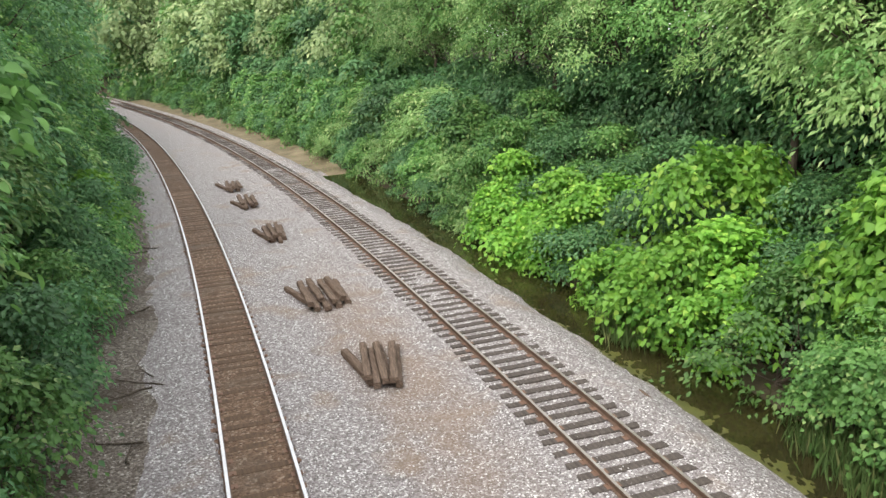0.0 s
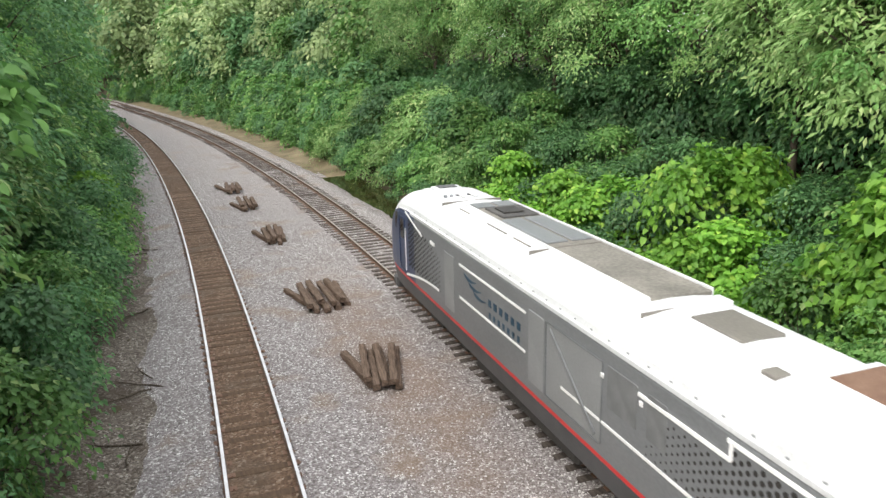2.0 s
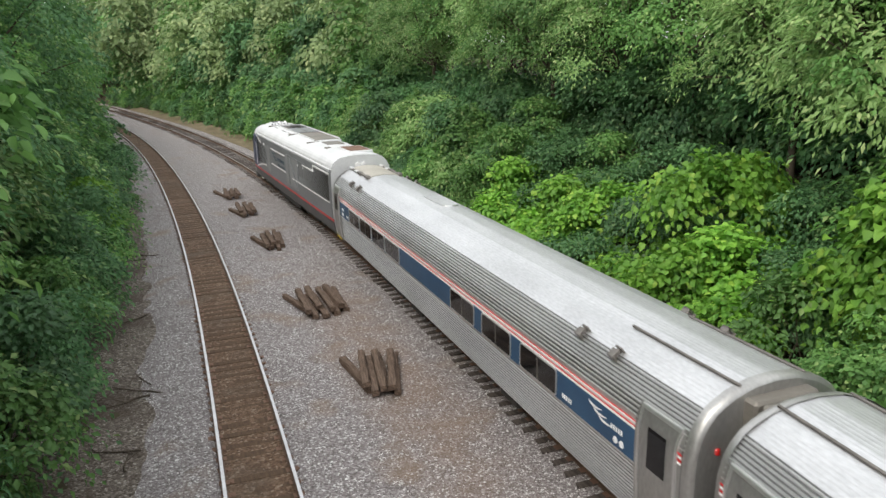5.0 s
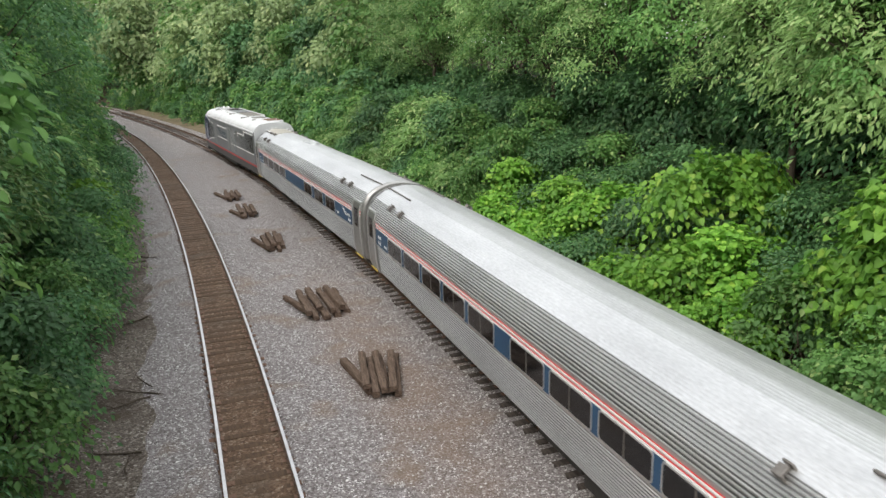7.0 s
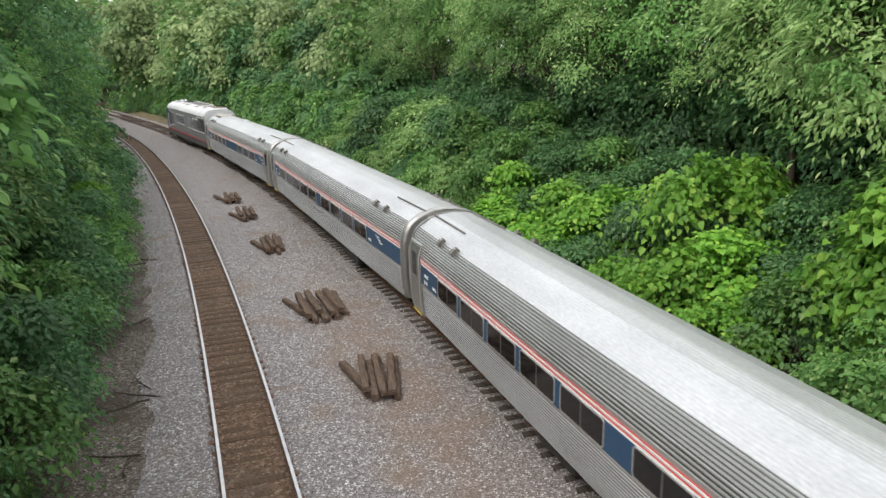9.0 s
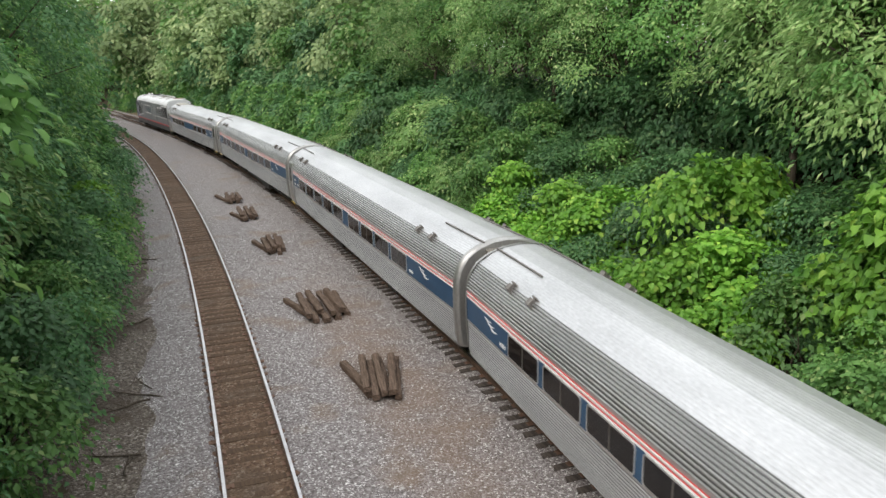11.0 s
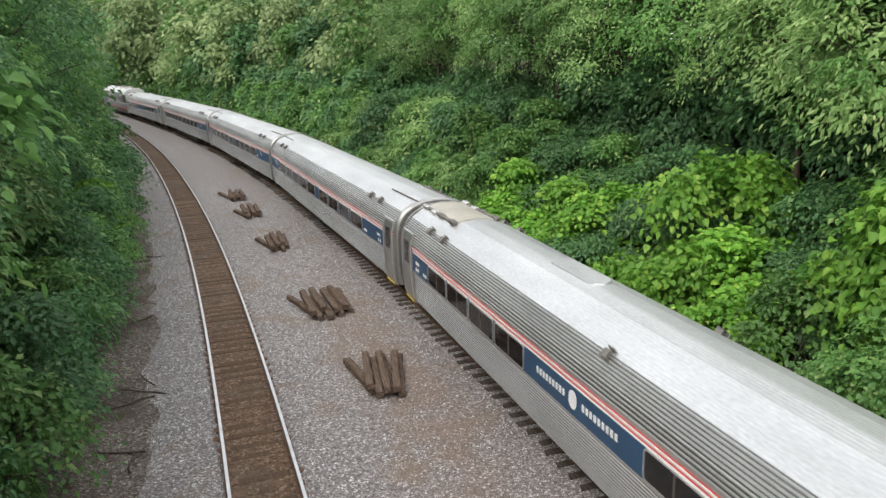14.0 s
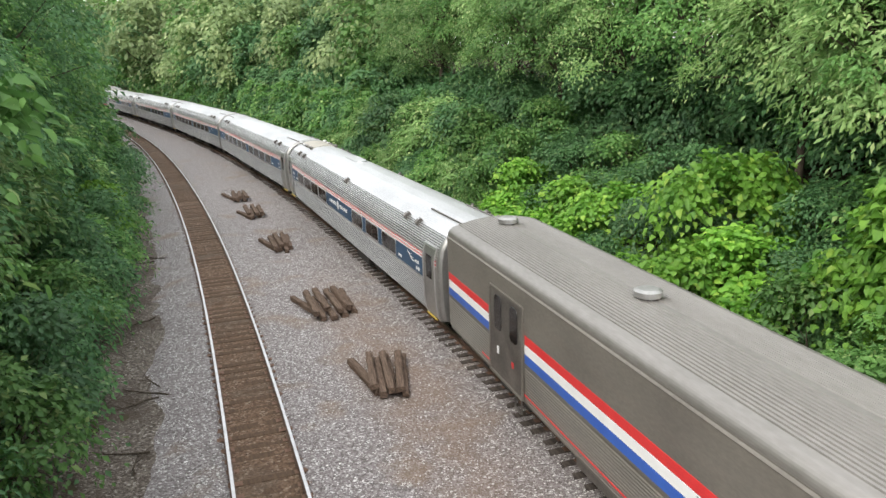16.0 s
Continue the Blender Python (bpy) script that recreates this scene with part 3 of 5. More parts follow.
KINDS = {
    "tree": [
        plant("tree", (4.4, 4.4, 5.2), 6.2, 560, 34, 0.36, 0.18, 0.62, LEAF_MID, 11, "tall broadleaf tree with mid-green leaves on the bank", "tree", -0.5, boughs=34),
        plant("tree", (4.8, 4.2, 4.8), 6.4, 560, 34, 0.36, 0.18, 0.55, LEAF_DARK, 12, "tall broadleaf tree with deep green leaves on the bank", "tree", -0.5, boughs=30),
        plant("tree", (4.2, 4.6, 5.4), 6.2, 560, 34, 0.36, 0.18, 0.45, LEAF_BRIGHT, 13, "spreading tree with light green drooping branches over the bank", "tree", -0.5, boughs=36),
    ],
    "far": [
        plant("tree", (5.5, 5.5, 6.5), 7.0, 150, 20, 0.72, 0.56, 0.65, LEAF_PALE, 14, "tall tree with pale yellowish leaves in the distance", "tree", -0.85, boughs=22),
        plant("tree", (5.5, 5.0, 6.0), 6.6, 150, 20, 0.72, 0.54, 0.65, LEAF_DARK, 15, "tall dark green tree at the bend of the railway", "tree", -0.9, boughs=22),
        plant("tree", (5.0, 5.5, 6.5), 6.8, 150, 20, 0.72, 0.54, 0.65, LEAF_MID, 16, "tall green tree at the bend of the railway", "tree", -0.9, boughs=22),
    ],
    "shrub": [
        plant("shrub", (2.0, 2.0, 2.2), 1.6, 150, 28, 0.30, 0.17, 0.62, LEAF_MID, 21, "leafy green shrub beside the ditch", "shrub", -0.95, 7, trunk=0.05, boughs=12),
        plant("shrub", (2.1, 1.9, 2.0), 1.5, 150, 28, 0.30, 0.15, 0.6, LEAF_DARK, 22, "dense dark green shrub on the bank", "shrub", -0.95, 7, trunk=0.05, boughs=12),
        plant("shrub", (1.9, 2.1, 2.1), 1.5, 150, 28, 0.32, 0.17, 0.40, LEAF_BRIGHT, 23, "arching light green shrub with narrow leaves", "shrub", -0.95, 7, trunk=0.05, boughs=12),
    ],
    "bush": [
        plant("bush", (3.0, 3.0, 3.0), 2.4, 190, 30, 0.40, 0.26, 0.62, LEAF_MID, 51, "large rounded green bush on the bank", "bush", -0.95, 7, trunk=0.07, boughs=18),
        plant("bush", (3.1, 2.8, 2.8), 2.2, 190, 30, 0.40, 0.24, 0.6, LEAF_DARK, 52, "large deep green bush on the bank", "bush", -0.95, 7, trunk=0.07, boughs=18),
        plant("bush", (2.9, 3.1, 3.1), 2.4, 190, 30, 0.42, 0.26, 0.45, LEAF_BRIGHT, 53, "large light green bush with arching sprays", "bush", -0.95, 7, trunk=0.07, boughs=20),
    ],
    "farbush": [
        plant("bush", (3.0, 3.0, 3.0), 2.4, 100, 20, 0.5, 0.40, 0.62, LEAF_MID, 58, "rounded green bush farther along the railway", "bush", -0.95, 5, trunk=0.07, boughs=18),
        plant("bush", (3.1, 2.8, 2.8), 2.2, 100, 20, 0.5, 0.38, 0.6, LEAF_DARK, 59, "deep green bush farther along the railway", "bush", -0.95, 5, trunk=0.07, boughs=18),
    ],
    "vine": [
        plant("vine_thicket", (2.1, 2.1, 2.6), 1.9, 330, 17, 0.26, 0.125, 0.95, LEAF_MID, 55, "thicket draped in broad-leaved green vines", "vine", -0.98, 6, 0.12, trunk=0.05, boughs=16, broad=True),
        plant("vine_thicket", (2.2, 2.0, 2.4), 1.8, 330, 17, 0.26, 0.12, 0.92, LEAF_MID, 56, "vine-covered thicket hanging over the ditch", "vine", -0.98, 6, 0.12, trunk=0.05, boughs=16, broad=True),
    ],
    "near": [
        plant("tree", (1.7, 1.7, 1.9), 7.6, 90, 16, 0.34, 0.24, 0.62, LEAF_MID, 57, "young tree with long drooping light green leaves", "tree", -0.95, 8, 0.5, trunk=0.09, boughs=12, broad=True),
    ],
    "droop": [
        plant("tree", (2.9, 2.9, 3.6), 7.2, 430, 26, 0.40, 0.26, 0.36, LEAF_DROOP, 61, "tree with long narrow light green drooping leaves", "tree", -0.75, 9, 0.55, trunk=0.14, boughs=26),
    ],
    "lime": [
        plant("sapling", (1.8, 1.8, 2.2), 1.9, 170, 20, 0.37, 0.22, 0.85, LEAF_LIME, 31, "sapling with large bright lime-green leaves", "sapling", -0.95, 8, 0.5, trunk=0.05, boughs=13, broad=True),
        plant("sapling", (2.0, 1.7, 2.0), 1.8, 170, 20, 0.37, 0.20, 0.82, LEAF_LIME, 32, "sapling with broad yellow-green leaves", "sapling", -0.95, 8, 0.5, trunk=0.05, boughs=13, broad=True),
    ],
    "dark": [
        plant("shrub", (2.2, 2.2, 2.3), 1.7, 150, 28, 0.36, 0.20, 0.55, LEAF_DARK, 41, "dense dark shrub covering the bank beside the verge", "shrub", -0.95, 7, trunk=0.05, boughs=12),
        plant("shrub", (2.0, 2.3, 2.5), 1.8, 150, 28, 0.36, 0.21, 0.6, LEAF_DARK, 42, "bushy deep green shrub beside the verge", "shrub", -0.95, 7, trunk=0.05, boughs=12),
    ],
}
used = set()


def put(kind, which, s, u, scale=1.0, turn=None, tall=1.0, dz=0.0):
    src = KINDS[kind][which % len(KINDS[kind])]
    x, y, _ = MAIN.at(s, u)
    turn = (s * 77 + u * 131) % 360 if turn is None else turn
    m = pose(x, y, ground_z(s, u) + dz, 0, 0, turn)
    if src.name not in used:
        used.add(src.name)
        ob = src
        ob.matrix_basis = m
    else:
        ob = copy_thing(src, m)
    ob.scale = (scale, scale, scale * tall)
    return ob


rnd = random.Random(7)
# outer bank: shrubs along the ditch, saplings among them, trees above
s = -3.0
i = 0
while s < 36:
    k = "vine" if s < 10.5 else "lime" if i % 4 != 2 and s < 29 else "shrub"
    put(k, i, s, 6.45 + rnd.uniform(-0.3, 0.3), rnd.uniform(0.85, 1.12), tall=rnd.uniform(0.85, 1.2), dz=-0.6)
    k = "vine" if s < 7 else "lime" if i % 3 and s < 29 else "shrub"
    put(k, i + 1, s + 1.1, 8.7 + rnd.uniform(-0.6, 0.6), rnd.uniform(0.95, 1.25), tall=rnd.uniform(0.8, 1.3))
    put("shrub", 1 if i % 3 else 0, s + 0.4, 11.0 + rnd.uniform(-0.5, 0.5), rnd.uniform(1.0, 1.25))
    put("bush", 1, s + 0.9, 15.2 + rnd.uniform(-0.6, 0.6), rnd.uniform(1.0, 1.2))
    s += rnd.uniform(2.1, 2.7)
    i += 1
put("droop", 0, 12.0, 11.2, 1.05)
put("droop", 0, 6.5, 12.0, 1.1, 140)
put("droop", 0, 17.0, 12.6, 1.05, 250)
s = 36.0
while s < 170:
    put("bush" if s < 62 else "farbush", i, s, 7.0 + rnd.uniform(-0.4, 0.4), rnd.uniform(0.6, 0.8), dz=-0.6)
    put("bush" if s < 62 else "farbush", i + 1, s + 1.5, 9.6 + rnd.uniform(-0.5, 0.5), rnd.uniform(0.85, 1.15))
    put("bush" if s < 50 else "farbush", 1, s, 13.0 + rnd.uniform(-0.8, 0.8), rnd.uniform(0.85, 1.05) if s < 60 else rnd.uniform(1.1, 1.35))
    s += rnd.uniform(3.2, 4.0) if s < 90 else 5.0
    i += 1
s = -4.0
i = 0
while s < 116:
    put("tree" if s < 62 else "far", (2, 0)[i % 2] if s < 62 else (2, 0, 1)[i % 3], s, 14.0 + rnd.uniform(-1.0, 1.0), rnd.uniform(0.9, 1.1), dz=0.7 if 18 < s < 58 else -0.8)
    put("far", i + 1, s + 2.5, 20.0 + rnd.uniform(-1.5, 1.5), rnd.uniform(1.05, 1.3))
    s += rnd.uniform(5.2, 6.2) if s < 60 else 7.0
    i += 1
# inner bank
s = 0.0
i = 0
while s < 150:
    near = "dark" if s < 60 else "farbush"
    put("shrub" if near == "dark" and i % 3 == 1 else near, 0 if near == "dark" and i % 3 == 1 else i + (s >= 60), s, -13.3 + 0.035 * max(0, s - 8) - (0.9 if s >= 60 else 0) + rnd.uniform(-0.3, 0.3), rnd.uniform(0.85, 1.05), dz=-0.3)
    if s < 90:
        put("bush" if s < 40 else "farbush", i + 1, s + 1.2, -16.2 + 0.02 * s + rnd.uniform(-0.6, 0.6), rnd.uniform(0.9, 1.15))
    s += rnd.uniform(2.5, 3.2) if s < 50 else 4.5
    i += 1
s = 2.0
i = 0
while s < 150:
    put("tree" if s < 50 else "far", (i % 2 if s < 50 else 1 + i % 2), s, -18.2 + 0.035 * s + rnd.uniform(-0.7, 0.7), rnd.uniform(0.9, 1.15), dz=-0.5)
    s += rnd.uniform(5.0, 6.5)
    i += 1
put("near", 0, 7.0, -12.0)
put("lime", 0, 34.0, -12.6, 0.9)
for q in range(9):
    put("far", q, 150 + 11 * q, 8 + 3 * (q % 3), 1.7 + 0.1 * (q % 3))
# the bend: woods closing the view
for i in range(38):
    put("far", (0, 1, 0, 2)[i % 4], 106 + 6.0 * (i % 19) + rnd.uniform(-2, 2), (12.5 if i < 19 else 22) + rnd.uniform(-2, 2), rnd.uniform(1.1, 1.5), dz=-1.0)
for i in range(16):
    put("far", (0, 2, 1)[i % 3], 86 + 8.0 * i + rnd.uniform(-2, 2), 34 + rnd.uniform(-3, 3), rnd.uniform(1.5, 1.9))


def cover(name, count, s0, s1, u0, u1, mat, size, seed, label, flat=0.9):
    """Low leaves over the bare banks."""
    r = np.random.RandomState(seed)
    s, u = s0 + (s1 - s0) * r.rand(count) ** 1.4, r.uniform(u0, u1, count)
    x, y, _ = MAIN.at(s, u)
    z = ground_height(s, u, x, y) + 0.1 + 0.4 * r.rand(count) ** 2
    n = np.stack([r.randn(count) * 0.5, r.randn(count) * 0.5, np.full(count, flat)], 1)
    tagged(new(name, leaf_cloud(name, np.stack([x, y, z], 1), n, r.randn(count, 3), size, 0.7, mat, seed)), label, "undergrowth", kind="stuff")


cover("undergrowth", 16000, -5, 130, 6.4, 13, LEAF_DARK, 0.24, 61, "low leafy undergrowth on the outer bank")
cover("undergrowth", 9000, -6, 60, 11, 21, LEAF_DARK, 0.26, 63, "low dark undergrowth below the trees")
cover("undergrowth", 16000, 0, 110, -24, -11.6, LEAF_DARK, 0.22, 62, "low leafy undergrowth on the inner bank")


def blades(name, spots, seed, label):
    """Tufts of upright blades at the given places: s, u, radius, height, count."""
    r = np.random.RandomState(seed)
    C, N, A, L = [], [], [], []
    for s, u, rad, tall, count in spots:
        x, y, _ = MAIN.at(s, u)
        p = np.stack([x + r.randn(count) * rad, y + r.randn(count) * rad * 1.5, np.zeros(count)], 1)
        h = tall * r.uniform(0.6, 1.1, count)
        p[:, 2] = max(ground_z(s, u), -0.85) + h * 0.5
        C.append(p), L.append(h)
        A.append(np.stack([r.randn(count) * 0.25, r.randn(count) * 0.25, np.ones(count)], 1))
        N.append(np.stack([r.randn(count), r.randn(count), np.zeros(count)], 1))
    C, N, A, L = map(np.concatenate, (C, N, A, L))
    tagged(new(name, leaf_cloud(name, C, N, A, L, 0.05, GRASS, seed)), label, "grass", kind="stuff")


blades("reeds", [(15.8, 4.9, 0.35, 0.75, 500), (16.8, 5.1, 0.3, 0.7, 350), (7.2, 5.4, 0.45, 0.9, 500), (6.2, 5.0, 0.4, 0.8, 400), (8.3, 5.2, 0.3, 0.6, 200)], 71, "green reeds growing at the edge of the ditch")
blades("verge_grass", [(s, u, 0.5, 0.22, 60) for s, u in [(54 + 1.7 * k, 4.6 + 0.7 * math.sin(k * 2.1)) for k in range(24)]], 72, "short dry grass on the pale dirt flat")


# ---- fallen sticks and a scrap of board ----
def stick(s, u, z, length, turn, seed):
    r = random.Random(seed)
    bm = bmesh.new()
    p = Vector((0, -length / 2, 0))
    for k in range(4):
        q = p + Vector((r.uniform(-0.06, 0.06), length / 4, r.uniform(-0.03, 0.03)))
        tube(bm, p, q, 0.03 - 0.005 * k, 0.025 - 0.005 * k, 6)
        if k in (1, 2):
            tube(bm, q, q + Vector((r.choice((-0.3, 0.3)), 0.25, 0.08)), 0.012, 0.006, 5)
        p = q
    ob = new("fallen_branch", finish(bm, "fallen_branch", BARK))
    ob.matrix_basis = pose(*MAIN.at(s, u, z), 0, 0, turn)
    tagged(ob, "bare fallen branch lying on the dirt verge", "branch")


for k, (s, u, length, turn) in enumerate(((33.5, -10.1, 2.2, 100), (34.2, -10.4, 1.6, 60), (32.8, -10.6, 1.4, 120), (17.5, -10.3, 1.7, 75), (16.8, -10.6, 1.3, 130), (18.2, -10.1, 1.1, 40), (14.0, -10.9, 1.5, 95), (13.4, -10.5, 1.0, 20), (24.0, -10.5, 1.2, 150))):
    stick(s, u, -0.22, length, turn, 80 + k)
board = new("board", old_tie_mesh(99, 1.1))
board.matrix_basis = pose(*MAIN.at(11.1, 2.55, -0.36), 6, -14, math.degrees(MAIN.heading(11)) + 4) @ Matrix.Diagonal((0.5, 1, 0.35, 1))
tagged(board, "weathered scrap of board lying on the ballast shoulder", "board")


# ---- the train; each vehicle's origin is at rail level under its middle, y forwards ----
def mirror_profile(half):
    """A closed section from the right half, given from the bottom to the top."""
    return [(x, z) for x, z in half] + [(-x, z) for x, z in half[::-1] if x > 1e-6]


GROOVES = set()


def strip_key(a, b):
    return (round(abs(a[0] + b[0]) / 2, 3), round((a[1] + b[1]) / 2, 3))


def fluted(a, b, pitch, deep):
    """Points from a to b with raised ribs, for a section; the grooves between the ribs are noted, to be toned dark."""
    a, b = Vector(a), Vector(b)
    n = max(2, round((b - a).length / pitch))
    d = (b - a) / n
    out = Vector((d.y, -d.x)).normalized() * deep
    pts = []
    for i in range(n):
        p = a + d * i
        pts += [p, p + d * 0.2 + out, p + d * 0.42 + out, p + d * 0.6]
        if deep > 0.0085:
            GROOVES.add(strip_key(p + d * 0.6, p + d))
    return [(p.x, p.y) for p in pts]


SHELL_Z = (0.60, 0.70, 1.20, 1.84, 2.50, 2.74, 3.06, 3.42)
SHELL_X = (1.36, 1.50, 1.57, 1.60, 1.60, 1.595, 1.50, 1.24)


def coach_half():
    h = [(1.25, 0.68), (1.46, 0.72)]
    h += fluted((1.50, 0.76), (1.56, 1.20), 0.074, 0.02)
    h += fluted((1.56, 1.20), (1.59, 1.80), 0.074, 0.02)
    h += [(1.595, 1.80), (1.60, 1.84), (1.60, 2.50), (1.595, 2.72)]
    h += fluted((1.595, 2.74), (1.50, 3.06), 0.075, 0.024)
    h += fluted((1.50, 3.06), (1.24, 3.42), 0.075, 0.024)
    h += fluted((1.24, 3.42), (0.86, 3.66), 0.08, 0.0045)
    h += fluted((0.86, 3.66), (0.45, 3.79), 0.08, 0.002)
    h += fluted((0.45, 3.79), (0.03, 3.83), 0.08, 0.0015)
    h += [(0.0, 3.83)]
    return h


def shell_sheet(name, y0, y1, z0, z1, off, thick, mat):
    """A smooth plate that follows the curved side of a coach, standing off it."""
    zs = np.linspace(z0, z1, 14)
    xs = np.interp(zs, SHELL_Z, SHELL_X) - 1.60
    sec = [(x + off + thick, z) for x, z in zip(xs, zs)] + [(x + off, z) for x, z in zip(xs[::-1], zs[::-1])]
    return loft(name, [[(x, y, z) for x, z in sec] for y in (y1, y0)], [mat])


def swept(name, prof, y0, y1, mats, zone=None, ends=0.0, pinch=0.94):
    """A section swept along y, drawn in a little at the ends."""
    def ring(y, f):
        return [(x * f, y, 2.0 + (z - 2.0) * f) for x, z in prof]
    if ends:
        secs = [ring(y0, pinch), ring(y0 + ends, 1), ring(y1 - ends, 1), ring(y1, pinch)]
    else:
        secs = [ring(y0, 1), ring(y1, 1)]
    return loft(name, [s[::-1] for s in secs], mats, zone)


def rounded_plate(name, w, h, r, t, mat, n=4):
    """A plate in the y-z plane, thick in x, with rounded corners."""
    pts = []
    for cy, cz, a0 in ((w / 2 - r, h / 2 - r, 0), (-w / 2 + r, h / 2 - r, 90), (-w / 2 + r, -h / 2 + r, 180), (w / 2 - r, -h / 2 + r, 270)):
        for i in range(n + 1):
            a = radians(a0 + 90 * i / n)
            pts.append((cy + r * math.cos(a), cz + r * math.sin(a)))
    k = len(pts)
    verts = [(0, y, z) for y, z in pts] + [(t, y * 0.985, z * 0.985) for y, z in pts]
    faces = [tuple(range(k))[::-1], tuple(range(k, 2 * k))] + [(i, (i + 1) % k, k + (i + 1) % k, k + i) for i in range(k)]
    return mesh_of(name, verts, faces, mat)


def frame_plate(name, w, h, r, rim, t, mat, n=4):
    """A ring-shaped frame in the y-z plane."""
    def outline(w, h, r):
        pts = []
        for cy, cz, a0 in ((w / 2 - r, h / 2 - r, 0), (-w / 2 + r, h / 2 - r, 90), (-w / 2 + r, -h / 2 + r, 180), (w / 2 - r, -h / 2 + r, 270)):
            pts += [(cy + r * math.cos(radians(a0 + 90 * i / n)), cz + r * math.sin(radians(a0 + 90 * i / n))) for i in range(n + 1)]
        return pts
    a, b = outline(w, h, r), outline(w - 2 * rim, h - 2 * rim, max(0.01, r - rim))
    k = len(a)
    verts = [(0, *p) for p in a] + [(t, *p) for p in a] + [(t, *p) for p in b] + [(0, *p) for p in b]
    faces = []
    for i in range(k):
        j = (i + 1) % k
        faces += [(i, j, k + j, k + i), (k + i, k + j, 2 * k + j, 2 * k + i), (2 * k + i, 2 * k + j, 3 * k + j, 3 * k + i)]
    return mesh_of(name, verts, faces, mat)


def wheel_mesh():
    bm = bmesh.new()
    for x in (-0.72, 0.72):
        tube(bm, (x - 0.065, 0, 0), (x + 0.065, 0, 0), 0.457, 0.457, 24)
        tube(bm, (x - 0.07 * (1 if x > 0 else -1) - 0.015, 0, 0), (x - 0.07 * (1 if x > 0 else -1) + 0.015, 0, 0), 0.485, 0.485, 24)
        tube(bm, (x - 0.1, 0, 0), (x + 0.1, 0, 0), 0.12, 0.12, 10)
    tube(bm, (-0.8, 0, 0), (0.8, 0, 0), 0.08, 0.08, 8)
    return finish(bm, "wheelset", [STEEL_DIRTY])


def truck_mesh(out, half):
    bm = bmesh.new()
    for x in (-out, out):
        box(bm, x - 0.08, x + 0.08, -half - 0.35, half + 0.35, 0.42, 0.62)
        box(bm, x - 0.1, x + 0.1, -0.35, 0.35, 0.28, 0.72)
        for y in (-half, half):
            box(bm, x - 0.12, x + 0.12, y - 0.18, y + 0.18, 0.34, 0.60)
            tube(bm, (x, y + 0.33, 0.55), (x, y + 0.33, 0.82), 0.09, 0.09, 8)
        tube(bm, (x * 1.04, -0.25, 0.3), (x * 1.04, 0.25, 0.72), 0.05, 0.05, 6)
    box(bm, -out, out, -0.25, 0.25, 0.4, 0.66)
    return finish(bm, "truck", BLACK)


WHEEL, TRUCK_IN, TRUCK_OUT = wheel_mesh(), truck_mesh(0.98, 1.3), truck_mesh(1.12, 1.4)


WHEELS = []


def running_gear(base, middle, half, frame):
    for y in (-middle, middle):
        part("truck", frame, base, "black cast steel truck", at=pose(0, y, 0))
        for d in (-half, half):
            WHEELS.append((part("wheelset", WHEEL, base, "worn steel wheelset", at=pose(0, y + d, 0.46)), y + d))


def on_side(base, name, data, x, y, z, side, label=""):
    """Hangs a plate on a side: -1 is the left side."""
    return part(name, data, base, label, at=pose(x * side, y, z, 0, 0, 0 if side > 0 else 180))


COACH = mirror_profile(coach_half())
ROOF_FROM = 3.40


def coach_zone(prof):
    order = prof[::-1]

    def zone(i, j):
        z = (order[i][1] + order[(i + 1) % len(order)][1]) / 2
        # grooves get the steel with shade put into its colour
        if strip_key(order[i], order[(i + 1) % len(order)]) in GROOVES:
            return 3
        # below the windows: steel with the dull ground reflection in its colour
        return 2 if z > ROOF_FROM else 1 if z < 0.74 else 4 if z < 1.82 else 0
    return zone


COACH_BODY = swept("body", COACH, -12.52, 12.52, [STEEL, BLACK, STEEL_ROOF, STEEL_GROOVE_SHADE, STEEL_LOWER], coach_zone(COACH))
SMOOTH = mirror_profile([(1.25, 0.66), (1.48, 0.72), (1.57, 1.1), (1.60, 1.5), (1.622, 1.9), (1.622, 2.4), (1.61, 2.72), (1.53, 3.05), (1.42, 3.25), (1.27, 3.44), (1.08, 3.57), (0.87, 3.68), (0.46, 3.81), (0.0, 3.85)])


def vestibule(sign):
    """The plain rounded end shell of a coach."""
    def ring(y, f, g):
        return [(x * f, y * sign, 2.0 + (z - 2.0) * g) for x, z in (SMOOTH[::-1] if sign > 0 else SMOOTH)]
    return loft("end_shell", [ring(12.50, 1, 1), ring(12.59, 1, 1), ring(12.65, 0.988, 0.992), ring(12.69, 0.965, 0.98), ring(12.71, 0.93, 0.96)], [STEEL_END], smooth=True, caps=False)


def end_plate(sign):
    """The flat end of a coach."""
    ring = [(x * 0.93, 0.0, 2.0 + (z - 2.0) * 0.96) for x, z in SMOOTH]
    k = len(ring)
    return mesh_of("end_plate", ring + [(x, 0.03 * sign, z) for x, _, z in ring], [tuple(range(k)), tuple(range(2 * k - 1, k - 1, -1))] + [(i, (i + 1) % k, k + (i + 1) % k, k + i) for i in range(k)], STEEL_END)


